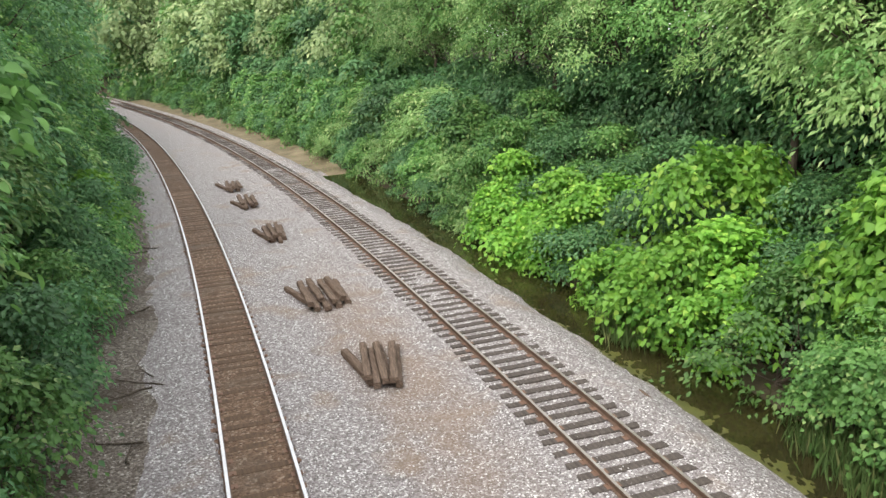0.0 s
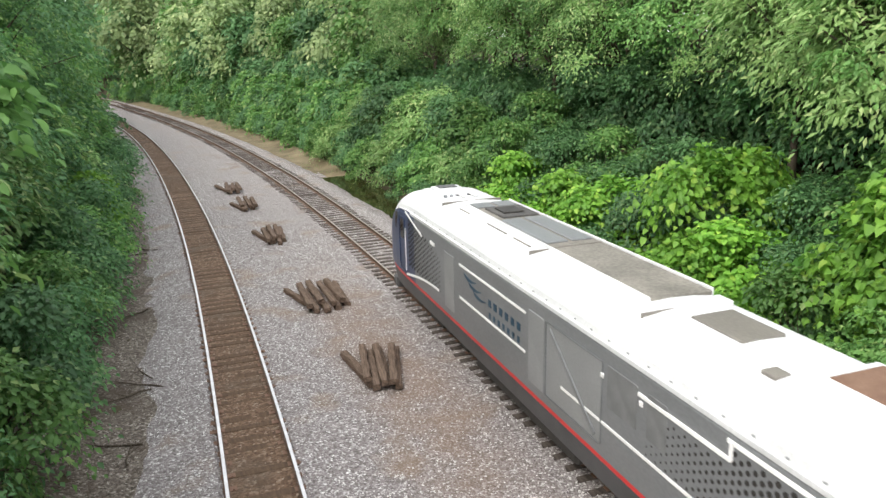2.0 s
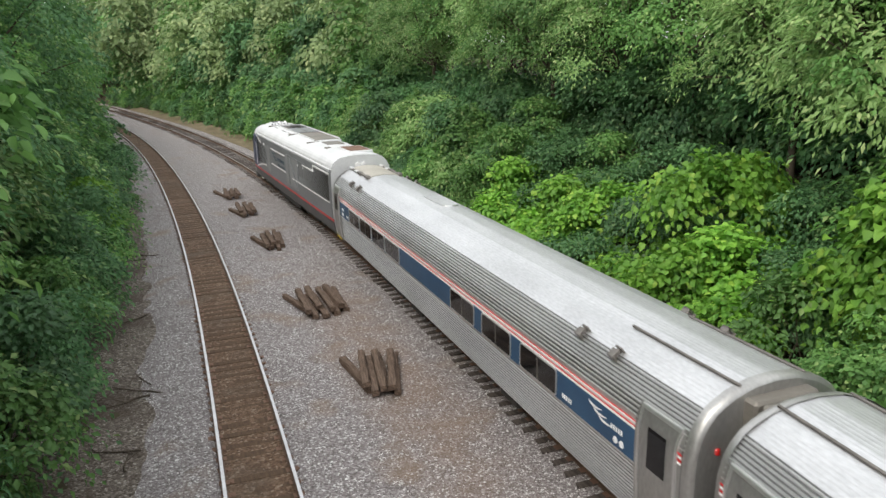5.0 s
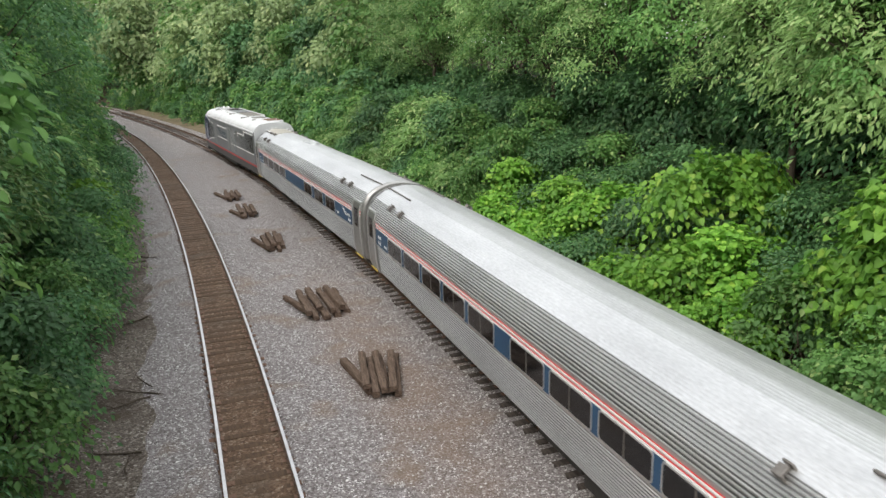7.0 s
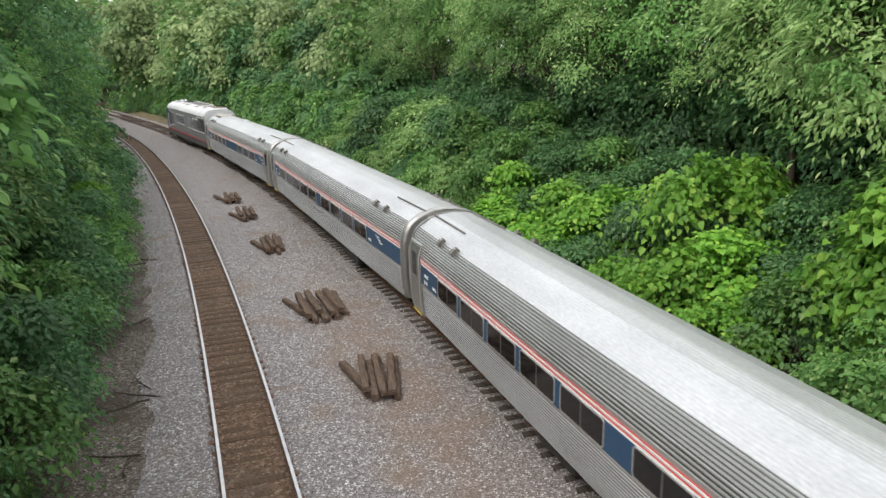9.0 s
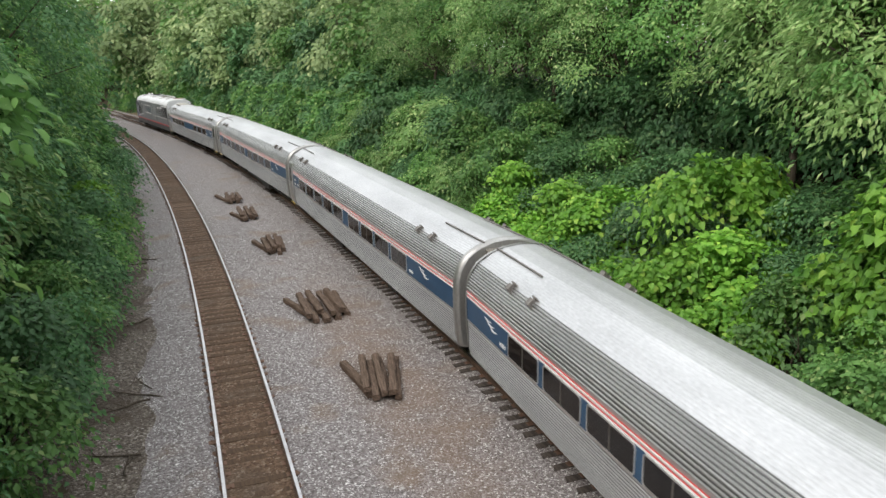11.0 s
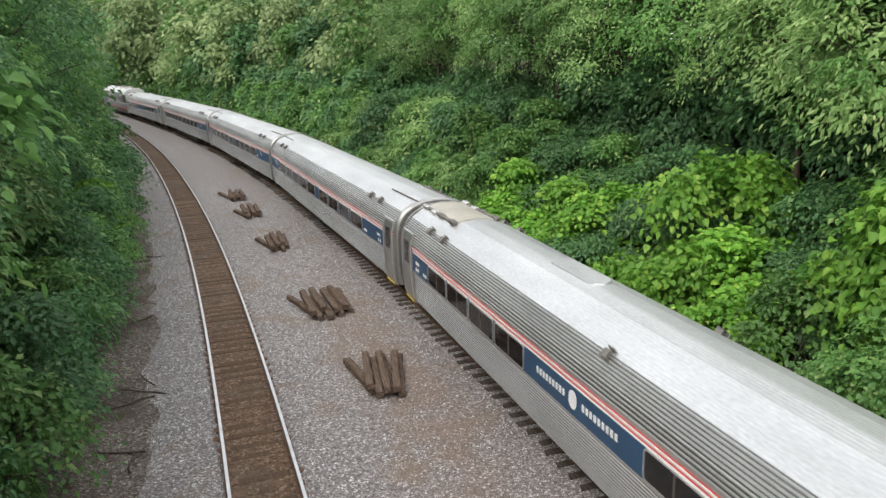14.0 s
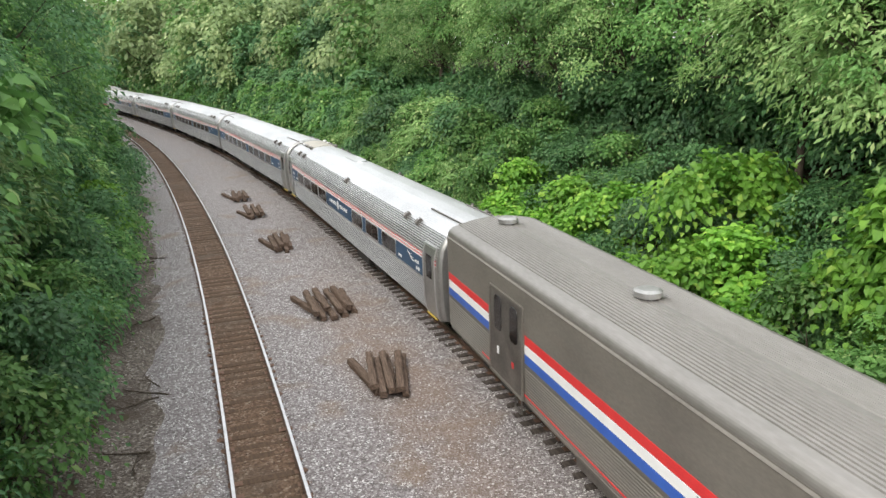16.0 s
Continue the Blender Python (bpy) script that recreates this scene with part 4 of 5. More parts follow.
END_SHELLS = [vestibule(1), vestibule(-1)]
END_PLATES = {12.71: end_plate(-1), -12.71: end_plate(1)}
WIN_FRAME = frame_plate("window_frame", 1.72, 0.62, 0.10, 0.035, 0.022, STEEL)
WIN_PANE = rounded_plate("pane", 0.79, 0.55, 0.07, 0.012, GLASS)
WIN_BAR = rounded_plate("mullion", 0.05, 0.55, 0.01, 0.016, STEEL_DIRTY)
DOOR_BAY = shell_sheet("door_bay", -0.62, 0.62, 0.66, 3.08, 0.012, 0.018, STEEL_END)
DOOR_LEAF = shell_sheet("door", -0.46, 0.46, 0.74, 3.0, 0.03, 0.012, STEEL_END)
DOOR_PANE = shell_sheet("door_window", -0.24, 0.24, 2.0, 2.76, 0.044, 0.006, GLASS)
DOOR_JAMB = shell_sheet("door_jamb", -0.03, 0.03, 0.66, 3.08, 0.03, 0.03, STEEL)
DOOR_HEAD = shell_sheet("door_head", -0.53, 0.53, 3.0, 3.08, 0.03, 0.03, STEEL)
DOOR_SILL = box_mesh("sill_plate", 0, 0.03, -0.45, 0.45, -0.03, 0.03, YELLOW, 0.01)
MARKS = [shell_sheet("stripe", -0.05, 0.05, 2.50 + 0.055 * i, 2.535 + 0.055 * i, 0.034, 0.006, (WHITE, RED)[i % 2]) for i in range(4)]
END_LAMP = box_mesh("marker_lamp", -0.045, 0.045, -0.04, 0.04, -0.06, 0.06, LENS_RED, 0.02)
def band(y0, y1, z0, z1, mat, name, thick=0.012):
    return box_mesh(name, 0.0, thick, y0, y1, z0, z1, mat, 0.004)


BAND = {}
LINES = {}


def bands(front, rear):
    """Window band and thin stripes between the door bays or the ends."""
    y0, y1 = (-11.25 if rear else -12.5), (11.25 if front else 12.5)
    if (front, rear) not in BAND:
        BAND[front, rear] = band(y0, y1, 1.86, 2.485, BLUE, "blue_band", 0.010)
        LINES[front, rear] = [band(y0, y1, 2.49 + 0.053 * i, 2.49 + 0.053 * i + (0.05, 0.021)[i % 2], (WHITE, RED)[i % 2], "stripe", 0.014) for i in range(4)]
    return BAND[front, rear], LINES[front, rear]


DIAPHRAGM = box_mesh("diaphragm", -0.66, 0.66, -0.15, 0.15, 1.1, 3.60, WALL_GRIME, 0.05)
COUPLER = box_mesh("coupler", -0.14, 0.14, -0.3, 0.3, 0.72, 0.98, BLACK, 0.03)
def bracket_mesh():
    """A lifting bracket: two cheeks and a plate over them."""
    bm = bmesh.new()
    for x in (-0.11, 0.11):
        box(bm, x - 0.02, x + 0.02, -0.1, 0.1, -0.1, 0.10)
    box(bm, -0.14, 0.05, -0.09, 0.09, 0.10, 0.12)
    box(bm, -0.09, 0.09, -0.03, 0.03, -0.1, 0.08)
    return finish(bm, "roof_bracket", STEEL_DIRTY, 0.008)


BRACKET = bracket_mesh()


def logo_mesh(size):
    """Three slanted curved blades."""
    bm = bmesh.new()
    for i in range(3):
        y, z = 0.36 * i * size, -0.17 * i * size
        top = ((0.0, 0.0), (0.3, -0.06), (0.62, -0.08), (0.95, -0.04))
        low = ((0.12, -0.12), (0.35, -0.17), (0.65, -0.15), (0.95, -0.06))
        a = [bm.verts.new((0.006, y + p * size, z + q * size)) for p, q in top]
        b = [bm.verts.new((0.006, y + p * size, z + q * size)) for p, q in low]
        for k in range(3):
            bm.faces.new((a[k], a[k + 1], b[k + 1], b[k]))
    r = bmesh.ops.extrude_face_region(bm, geom=bm.faces[:])
    for v in r["geom"]:
        if isinstance(v, bmesh.types.BMVert):
            v.co.x = 0.0
    bmesh.ops.recalc_face_normals(bm, faces=bm.faces[:])
    return bm


def bars_mesh(name, count, width, height, gap, mat):
    """A row of plain upright bars in place of writing."""
    bm = bmesh.new()
    for i in range(count):
        box(bm, 0, 0.006, (i - count / 2) * (width + gap), (i - count / 2) * (width + gap) + width, -height / 2, height / 2)
    return finish(bm, name, mat)


LOGO_WHITE, LOGO_TEAL = finish(logo_mesh(0.5), "emblem", WHITE), finish(logo_mesh(0.95), "emblem", TEAL)
SMALL_BARS = bars_mesh("lettering", 5, 0.05, 0.1, 0.03, WHITE)
NOTICE = rounded_plate("notice", 0.14, 0.14, 0.068, 0.006, WHITE)
ROOF_SEAM = box_mesh("roof_seam", -0.025, 0.025, -1.45, 1.45, 0, 0.045, STEEL_DIRTY, 0.01)
PLATE_TOP = [(0.62, 3.765), (0.42, 3.812), (0.2, 3.835), (0.0, 3.842), (-0.2, 3.835), (-0.42, 3.812), (-0.62, 3.765)]
ROOF_PLATE = loft("roof_plate", [[(x, y, z + 0.006) for x, z in PLATE_TOP] + [(x, y, z - 0.04) for x, z in PLATE_TOP[::-1]] for y in (9.5, 12.45)], [TAN_PLATE])
ROOF_HATCH = rounded_plate("roof_hatch", 2.3, 0.62, 0.3, 0.06, STEEL_ROOF, 6)
NAME_BARS = bars_mesh("lettering", 9, 0.09, 0.15, 0.06, WHITE)


def underfloor(base, seed, y0, y1, mat=BLACK):
    rnd = random.Random(seed)
    part("underframe", box_mesh("underframe", -1.2, 1.2, -12.3, 12.3, 0.58, 0.9, mat, 0.02), base)
    y = y0
    while y < y1:
        w = rnd.uniform(0.8, 2.2)
        side = rnd.uniform(1.05, 1.35)
        part("equipment_box", box_mesh("equipment_box", -side, side, y, y + w, rnd.uniform(0.22, 0.38), 0.6, mat, 0.03), base)
        y += w + rnd.uniform(0.15, 0.7)


def coach(kind, seed, front=True, rear=True):
    """A stainless coach: 'cafe' has roof gear and a blank panel; front and rear say which ends have side doors."""
    label = "fluted stainless steel passenger coach with blue window band" if kind == "coach" else "fluted stainless steel cafe car with roof rails and blank blue panel"
    base = tagged(new("passenger_car"), label, "train car", "cars of the train")
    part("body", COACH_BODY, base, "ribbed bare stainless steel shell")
    for m in END_SHELLS:
        part("end_shell", m, base, "plain rounded stainless steel end shell")
    if kind == "coach":
        pairs = (8.7, 6.75, 4.8, 2.85, 0.9, -1.75, -3.7, -5.65, -7.6)
    else:
        pairs = (8.7, 6.9, 5.1, 3.3, -3.2, -5.4, -7.6)
    blue, lines = bands(front, rear)
    for side in (-1, 1):
        f = 1 if side > 0 else -1
        for name, m in [("blue_band", blue)] + [("stripe", q) for q in lines]:
            ob = on_side(base, name, m, 1.598, 0, 0, side, "deep blue painted window band" if m is blue else "")
            if side < 0:
                ob.matrix_basis = pose(-1.598 - (0.010 if m is blue else 0.014), 0, 0)
        for y in pairs:
            w = on_side(base, "window", WIN_FRAME, 1.606, y, 2.18, side, "long window with bright metal frame")
            for d in (-0.42, 0.42):
                part("pane", WIN_PANE, w, at=pose(0.003, d, 0))
            part("mullion", WIN_BAR, w, at=pose(0.004, 0, 0))
        for has, y in ((front, 11.87), (rear, -11.87)):
            if not has:
                continue
            bay = on_side(base, "door_bay", DOOR_BAY, 1.60, y, 0, side, "smooth dull steel door bay")
            part("door", DOOR_LEAF, bay, "dull steel side door")
            part("door_window", DOOR_PANE, bay, "dark door window")
            for d in (-0.5, 0.5):
                part("door_jamb", DOOR_JAMB, bay, "bright steel door frame", at=pose(0, d, 0))
            part("door_head", DOOR_HEAD, bay, "bright steel door frame")
            end = 0.585 * f * (1 if y > 0 else -1)
            for q in MARKS:
                part("stripe", q, bay, at=pose(0, end, 0))
            part("sill_plate", DOOR_SILL, bay, "yellow step edge", at=pose(-0.05, 0, 0.70))
            for d in (-0.1, 0.1):
                on_side(base, "notice", NOTICE, 1.610, y * 0.905 + d, 2.0, side, "small round white notice")
            on_side(base, "lettering", SMALL_BARS, 1.610, y * 0.90, 2.22, side, "small white lettering")
        if not rear or kind == "cafe":
            on_side(base, "emblem", LOGO_WHITE, 1.610, -10.4 if side > 0 else -9.7, 2.40, side, "white blade-shaped emblem")
        if not front:
            on_side(base, "emblem", LOGO_WHITE, 1.610, 10.4 if side > 0 else 11.1, 2.40, side, "white blade-shaped emblem")
        on_side(base, "lettering", SMALL_BARS, 1.610, -8.9, 2.02, side, "small white lettering")
        on_side(base, "lettering", SMALL_BARS, 1.610, 9.9, 2.02, side, "small white lettering")
        for y in (-8.9, -10.1, 8.9, 10.1):
            part("roof_bracket", BRACKET, base, "grey steel lifting bracket", at=pose(1.27 * side, y, 3.42, 0, 38 * side, 0))
        if seed == 5:
            for n, m in ((1, NAME_BARS), (-1, NAME_BARS)):
                on_side(base, "lettering", m, 1.610, 0.10 + 1.0 * n, 2.2, side, "white lettering of the service name")
            on_side(base, "emblem", rounded_plate("emblem", 0.32, 0.40, 0.15, 0.006, WHITE), 1.610, 0.15, 2.2, side, "white round badge")
            part("roof_bracket", BRACKET, base, "grey steel lifting bracket", at=pose(1.27 * side, -0.6, 3.42, 0, 38 * side, 0))
    for x in (-0.66, 0.66):
        for y in (-11.15, 11.15):
            part("roof_seam", ROOF_SEAM, base, "dark seam along the roof end", at=pose(x, y, 3.735))
    if kind == "cafe":
        for x in (-0.72, 0.72):
            part("roof_rail", box_mesh("roof_rail", -0.035, 0.035, -1.6, 1.6, 0, 0.09, WALL_GRIME, 0.015), base, "grey steel conduit along the roof", at=pose(x, 11.0, 3.715))
            for y, h, m in ((9.6, 0.15, STEEL_DIRTY), (10.7, 0.13, STEEL_DIRTY), (11.4, 0.11, STEEL), (12.3, 0.14, STEEL)):
                part("roof_box", box_mesh("roof_box", -0.09, 0.09, -0.2, 0.2, 0, h, m, 0.03), base, at=pose(x, y, 3.70))
        part("roof_plate", ROOF_PLATE, base, "weathered tan plate between the conduits")
        part("roof_hatch", ROOF_HATCH, base, "raised steel roof hatch with rounded ends", at=pose(0.2, 3.2, 3.80, 0, -90, 0))
    for y in (-12.71, 12.71):
        part("end_plate", END_PLATES[y], base, "dull steel end wall", at=pose(0, y, 0))
        part("diaphragm", DIAPHRAGM, base, "grimy folding gangway diaphragm", at=pose(0, y * 1.008, 0))
        part("coupler", COUPLER, base, at=pose(0, y, 0))
        for x in (-1.12, 1.12):
            part("marker_lamp", END_LAMP, base, "red marker lamp on the end wall", at=pose(x, y, 2.75))
    underfloor(base, seed, -6.0, 5.5)
    running_gear(base, 9.07, 1.3, TRUCK_IN)
    return base


def baggage_car():
    base = tagged(new("baggage_car"), "grimy grey-brown baggage car with red, white and blue stripes", "train car", "cars of the train")
    h = [(1.25, 0.62), (1.46, 0.72)] + fluted((1.48, 0.80), (1.50, 1.72), 0.075, 0.016) + [(1.50, 1.72), (1.52, 1.78), (1.52, 3.56), (1.535, 3.60), (1.50, 3.64)] + [(1.20 + 0.30 * math.cos(radians(a)), 3.66 + 0.27 * math.sin(radians(a))) for a in range(0, 80, 9)]
    h += fluted((1.16, 3.94), (0.6, 4.05), 0.08, 0.022) + fluted((0.6, 4.05), (0.04, 4.10), 0.08, 0.022) + [(0.0, 4.10)]
    prof = mirror_profile(h)
    part("body", swept("body", prof, -12.85, 12.85, [WALL_GRIME, BLACK, BAG_ROOF], lambda i, j: 2 if (prof[::-1][i][1] > 3.645) else 0, 0.12, 0.985), base, "dull grimy steel shell")
    for side in (-1, 1):
        for i, m in enumerate((RED, WHITE, STRIPE_BLUE)):
            z = 2.42 - 0.235 * i
            for y0, y1 in ((9.35, 12.7), (-7.4, 7.1), (-12.7, -9.6)):
                on_side(base, "stripe", band(-(y1 - y0) / 2, (y1 - y0) / 2, -0.115, 0.115, m, "stripe", 0.008), 1.519, (y0 + y1) / 2, z, side, ("red painted stripe", "white painted stripe", "blue painted stripe")[i])
        on_side(base, "stripe", band(-10, 10, -0.02, 0.02, RED, "stripe", 0.02), 1.49, 0, 0.98, side, "thin red line along the sill")
        for y in (8.22, -8.5):
            f = on_side(base, "door_frame", frame_plate("door_frame", 2.15, 2.4, 0.08, 0.07, 0.05, WALL_GRIME), 1.515, y, 2.0, side)
            part("door", rounded_plate("door", 2.0, 2.28, 0.05, 0.025, STEEL_DIRTY), f, "grimy sliding baggage door")
            for d in (-0.4, 0.4):
                part("door_window", rounded_plate("door_window", 0.46, 0.92, 0.14, 0.012, GLASS), f, "dark upright door window", at=pose(0.027, d * 1.25, 0.55))
            part("placard", rounded_plate("placard", 0.12, 0.2, 0.02, 0.01, WHITE), f, "small white placard", at=pose(0.028, -0.5, -0.45))
            part("placard", rounded_plate("placard", 0.14, 0.16, 0.05, 0.01, RED), f, "small red placard", at=pose(0.028, 0.45, -0.5))
        on_side(base, "emblem", finish(logo_mesh(0.55), "emblem", TEAL), 1.53, 0.6, 2.28, side, "blue-grey blade-shaped emblem")
        on_side(base, "lettering", bars_mesh("lettering", 7, 0.16, 0.22, 0.06, WHITE), 1.53, -0.9 * (1 if side < 0 else -1), 2.1, side, "white lettering")
        for y in (7.6, -7.4):
            st = on_side(base, "step_stirrup", box_mesh("step_stirrup", -0.04, 0.04, -0.2, 0.2, -0.02, 0.02, STEEL_DIRTY, 0.01), 1.46, y, 0.35, side)
            for d in (-0.19, 0.19):
                part("hanger", box_mesh("hanger", -0.02, 0.02, -0.02, 0.02, 0, 0.4, STEEL_DIRTY, 0.005), st, at=pose(0, d, 0))
    bm = bmesh.new()
    tube(bm, (0, 0, -0.05), (0, 0, 0.05), 0.2, 0.2, 18)
    tube(bm, (0, 0, 0.05), (0, 0, 0.16), 0.29, 0.29, 20)
    tube(bm, (0, 0, 0.16), (0, 0, 0.20), 0.29, 0.2, 20)
    vent = finish(bm, "roof_vent", STEEL_END)
    for y in (11.7, 4.45, -2.4, -9.2):
        part("roof_vent", vent, base, "round mushroom roof vent", at=pose(0, y, 4.09))
    for y in (-12.9, 12.9):
        part("diaphragm", DIAPHRAGM, base, "grimy folding gangway diaphragm", at=pose(0, y, 0))
        part("coupler", COUPLER, base, at=pose(0, y, 0))
    underfloor(base, 9, -5.5, 5.0, STEEL_DIRTY)
    running_gear(base, 9.0, 1.3, TRUCK_OUT)
    return base


def perforations(name, y0, y1, z0, z1, pitch, r0, r1, flip, top=None):
    """Staggered dark hexagonal openings, growing from r0 at y0 to r1 at y1; top(y) bounds them above."""
    verts, faces = [], []
    cols = int(abs(y1 - y0) / (pitch * 0.87))
    for i in range(cols + 1):
        y = y0 + (y1 - y0) * i / cols
        r = r0 + (r1 - r0) * i / cols
        z = z0 + (pitch / 2 if i % 2 else 0)
        while z < (top(y) if top else z1):
            k = len(verts)
            verts += [(x, (y + r * math.cos(a * math.pi / 3)) * flip, z + r * math.sin(a * math.pi / 3)) for x in (0.004, 0.0) for a in range(6)]
            faces += [tuple(range(k, k + 6))[::flip], tuple(range(k + 6, k + 12))[::-flip]] + [(k + a, k + (a + 1) % 6, k + 6 + (a + 1) % 6, k + 6 + a) for a in range(6)]
            z += pitch
    return mesh_of(name, verts, faces, BLACK)


def ribbon(name, points, wide, thick, flip, mat):
    """A painted line through y, z points."""
    bm = bmesh.new()
    rows = []
    for i, (y, z) in enumerate(points):
        a, b = points[max(0, i - 1)], points[min(len(points) - 1, i + 1)]
        n = Vector((-(b[1] - a[1]), b[0] - a[0])).normalized() * wide / 2
        rows.append([bm.verts.new((x, (y + n.x * q) * flip, z + n.y * q)) for x in (0, thick) for q in (-1, 1)])
    for a, b in zip(rows, rows[1:]):
        for i, j in ((2, 3), (0, 2), (3, 1), (1, 0)):
            bm.faces.new((a[i], a[j], b[j], b[i]))
    bm.faces.new([rows[0][k] for k in (0, 1, 3, 2)])
    bm.faces.new([rows[-1][k] for k in (2, 3, 1, 0)])
    bmesh.ops.recalc_face_normals(bm, faces=bm.faces[:])
    return finish(bm, name, mat)


def locomotive():
    base = tagged(new("locomotive"), "silver-grey diesel locomotive with navy nose, red line and white roof", "locomotive")
    half = [(1.30, 0.45), (1.42, 0.55), (1.45, 1.08), (1.46, 1.10), (1.475, 1.22), (1.50, 1.24), (1.52, 1.7), (1.52, 2.9), (1.51, 3.46), (1.49, 3.50), (1.49, 3.60), (1.46, 3.62), (1.42, 3.74), (1.34, 3.87), (1.24, 3.98), (1.12, 4.07), (0.95, 4.14), (0.5, 4.20), (0.0, 4.22)]
    prof = mirror_profile(half)
    order = prof[::-1]

    def ring(y, f=1.0, top=4.22):
        out = []
        for x, z in order:
            zz = 1.3 + (z - 1.3) * (top - 1.3) / 2.92 if z > 1.3 else z
            out.append((x * (f if z > 0.9 else f * 0.96), y, zz))
        return out

    def zone(i, j):
        z = (order[i][1] + order[(i + 1) % len(order)][1]) / 2
        if z < 1.09:
            return 1
        if z < 1.22:
            return 2
        if z > 3.61:
            return 3 if j < 5 else 4
        return 0 if j < 2 else 4
    secs = [ring(-10.75, 0.985), ring(-10.6), ring(7.6), ring(8.5, 1.0, 4.20), ring(9.3, 0.99, 4.10), ring(9.9, 0.975, 3.88), ring(10.4, 0.95, 3.48), ring(10.8, 0.90, 2.95), ring(11.05, 0.80, 2.35)]
    body = loft("body", secs, [GREY_SIDE, GREY_DARK, RED, GREY_LIGHT, NAVY], zone)
    part("body", body, base, "silver-grey side with charcoal skirt and red line")

    def cut(y, z):
        return z > 3.25 - max(0, y + 1.0 - 1.25) * 0.0 - max(0.0, (1.0 - y)) * 0.16
    for side in (-1, 1):
        def hang(name, data, y, z, label="", x=1.521):
            return on_side(base, name, data, x, y, z, side, label)
        f = 1 if side > 0 else -1
        # forward intake: openings that fade towards the rear, under a white line
        holes = hang("intake_screen", perforations("intake_screen", 5.1, 8.15, 1.75, 3.3, 0.155, 0.03, 0.066, f, lambda y: min(3.42, 2.78 + (y - 5.1) * 0.24)), 0, 0, "dark hexagonal air intake openings", 1.523)
        holes["kind"] = "stuff"
        hang("trim_line", ribbon("trim_line", [(8.5 - 0.16 * k, 3.54 - 0.042 * k) for k in range(12)], 0.07, 0.02, f, WHITE), 0, 0, "white painted trim line", 1.515)
        hang("trim_line", ribbon("trim_line", [(8.5 - 0.22 * k, 1.32 + 0.42 * math.sin(k / 15 * 1.57)) for k in range(16)], 0.075, 0.02, f, WHITE), 0, 0, "white painted trim line", 1.515)
        hang("side_lamp", box_mesh("side_lamp", 0, 0.02, -0.2, 0.2, -0.06, 0.06, WHITE, 0.008), 5.7, 3.1, "small white side lamp")
        hang("access_door", rounded_plate("access_door", 0.8, 1.7, 0.04, 0.01, GREY_PALE), 4.25, 2.3, "pale grey access door")
        hang("cab_door", frame_plate("cab_door", 0.66, 1.95, 0.08, 0.03, 0.02, NAVY), 8.95, 2.3, "navy cab side door", 1.512)
        hang("cab_door_window", rounded_plate("cab_door_window", 0.4, 0.7, 0.08, 0.012, GLASS), 8.95, 2.85, "dark cab door window", 1.512)
        # panel with emblem
        for z in (2.1, 3.06):
            hang("trim_line", band(-2.1, 2.1, -0.035, 0.035, WHITE, "trim_line", 0.014), 1.35, z, "white painted trim line", 1.515)
        hang("emblem", LOGO_TEAL, 1.5 if side > 0 else 3.1, 2.92, "teal blade-shaped emblem")
        for count, wide, tall, gap, z in ((6, 0.2, 0.2, 0.14, 2.60), (7, 0.13, 0.16, 0.15, 2.27)):
            bar = band(-wide / 2, wide / 2, -tall / 2, tall / 2, TEAL, "letter", 0.006)
            for k in range(count):
                hang("letter", bar, 0.45 + (k - (count - 1) / 2) * (wide + gap), z)
        # side panels, braced bay, windows
        hang("access_door", rounded_plate("access_door", 0.75, 1.75, 0.06, 0.012, GREY_PALE), -1.3, 2.35, "pale grey access door")
        bay = hang("braced_bay", frame_plate("braced_bay", 2.3, 1.75, 0.05, 0.02, 0.02, GREY_SIDE), -2.9, 2.35, "recessed bay with crossed braces")
        part("bay_panel", rounded_plate("bay_panel", 2.2, 1.68, 0.04, 0.003, GREY_PALE), bay, "pale grey panel behind the brace")
        for a in (-38,):
            part("brace", box_mesh("brace", 0, 0.03, -1.2, 1.2, -0.05, 0.05, GREY_SIDE, 0.006), bay, at=pose(0.004 if a > 0 else 0.006, 0, 0, a, 0, 0))
        hang("screen", rounded_plate("screen", 0.95, 0.85, 0.04, 0.014, GREY_MESH), -4.7, 2.8, "fine metal screen")
        hang("window", rounded_plate("window", 0.55, 0.85, 0.05, 0.014, GREY_MESH), -5.75, 2.8, "grey side hatch")
        for y in (-4.05, -5.3):
            hang("side_lamp", box_mesh("side_lamp", 0, 0.03, -0.05, 0.05, -0.05, 0.05, WHITE, 0.01), y, 2.95, "small white side lamp")
        hang("trim_line", band(-4.0, 4.0, -0.035, 0.035, WHITE, "trim_line", 0.014), -6.45, 1.98, "white painted trim line", 1.515)
        hang("trim_line", band(-1.15, 1.15, -0.035, 0.035, WHITE, "trim_line", 0.034), -6.35, 3.1, "white painted trim line", 1.515)
        hang("trim_line", band(-1.55, 1.55, -0.035, 0.035, WHITE, "trim_line", 0.034), -8.95, 3.38, "white painted trim line", 1.50)
        hang("trim_line", band(-0.035, 0.035, -0.16, 0.16, WHITE, "trim_line", 0.034), -7.5, 3.24, "white painted trim line", 1.51)
        holes = hang("radiator_screen", perforations("radiator_screen", -5.5, -10.35, 2.08, 3.0, 0.155, 0.018, 0.08, f, lambda y: 3.0 if y > -7.5 else 3.3), 0, 0, "dark hexagonal radiator openings", 1.523)
        holes["kind"] = "stuff"
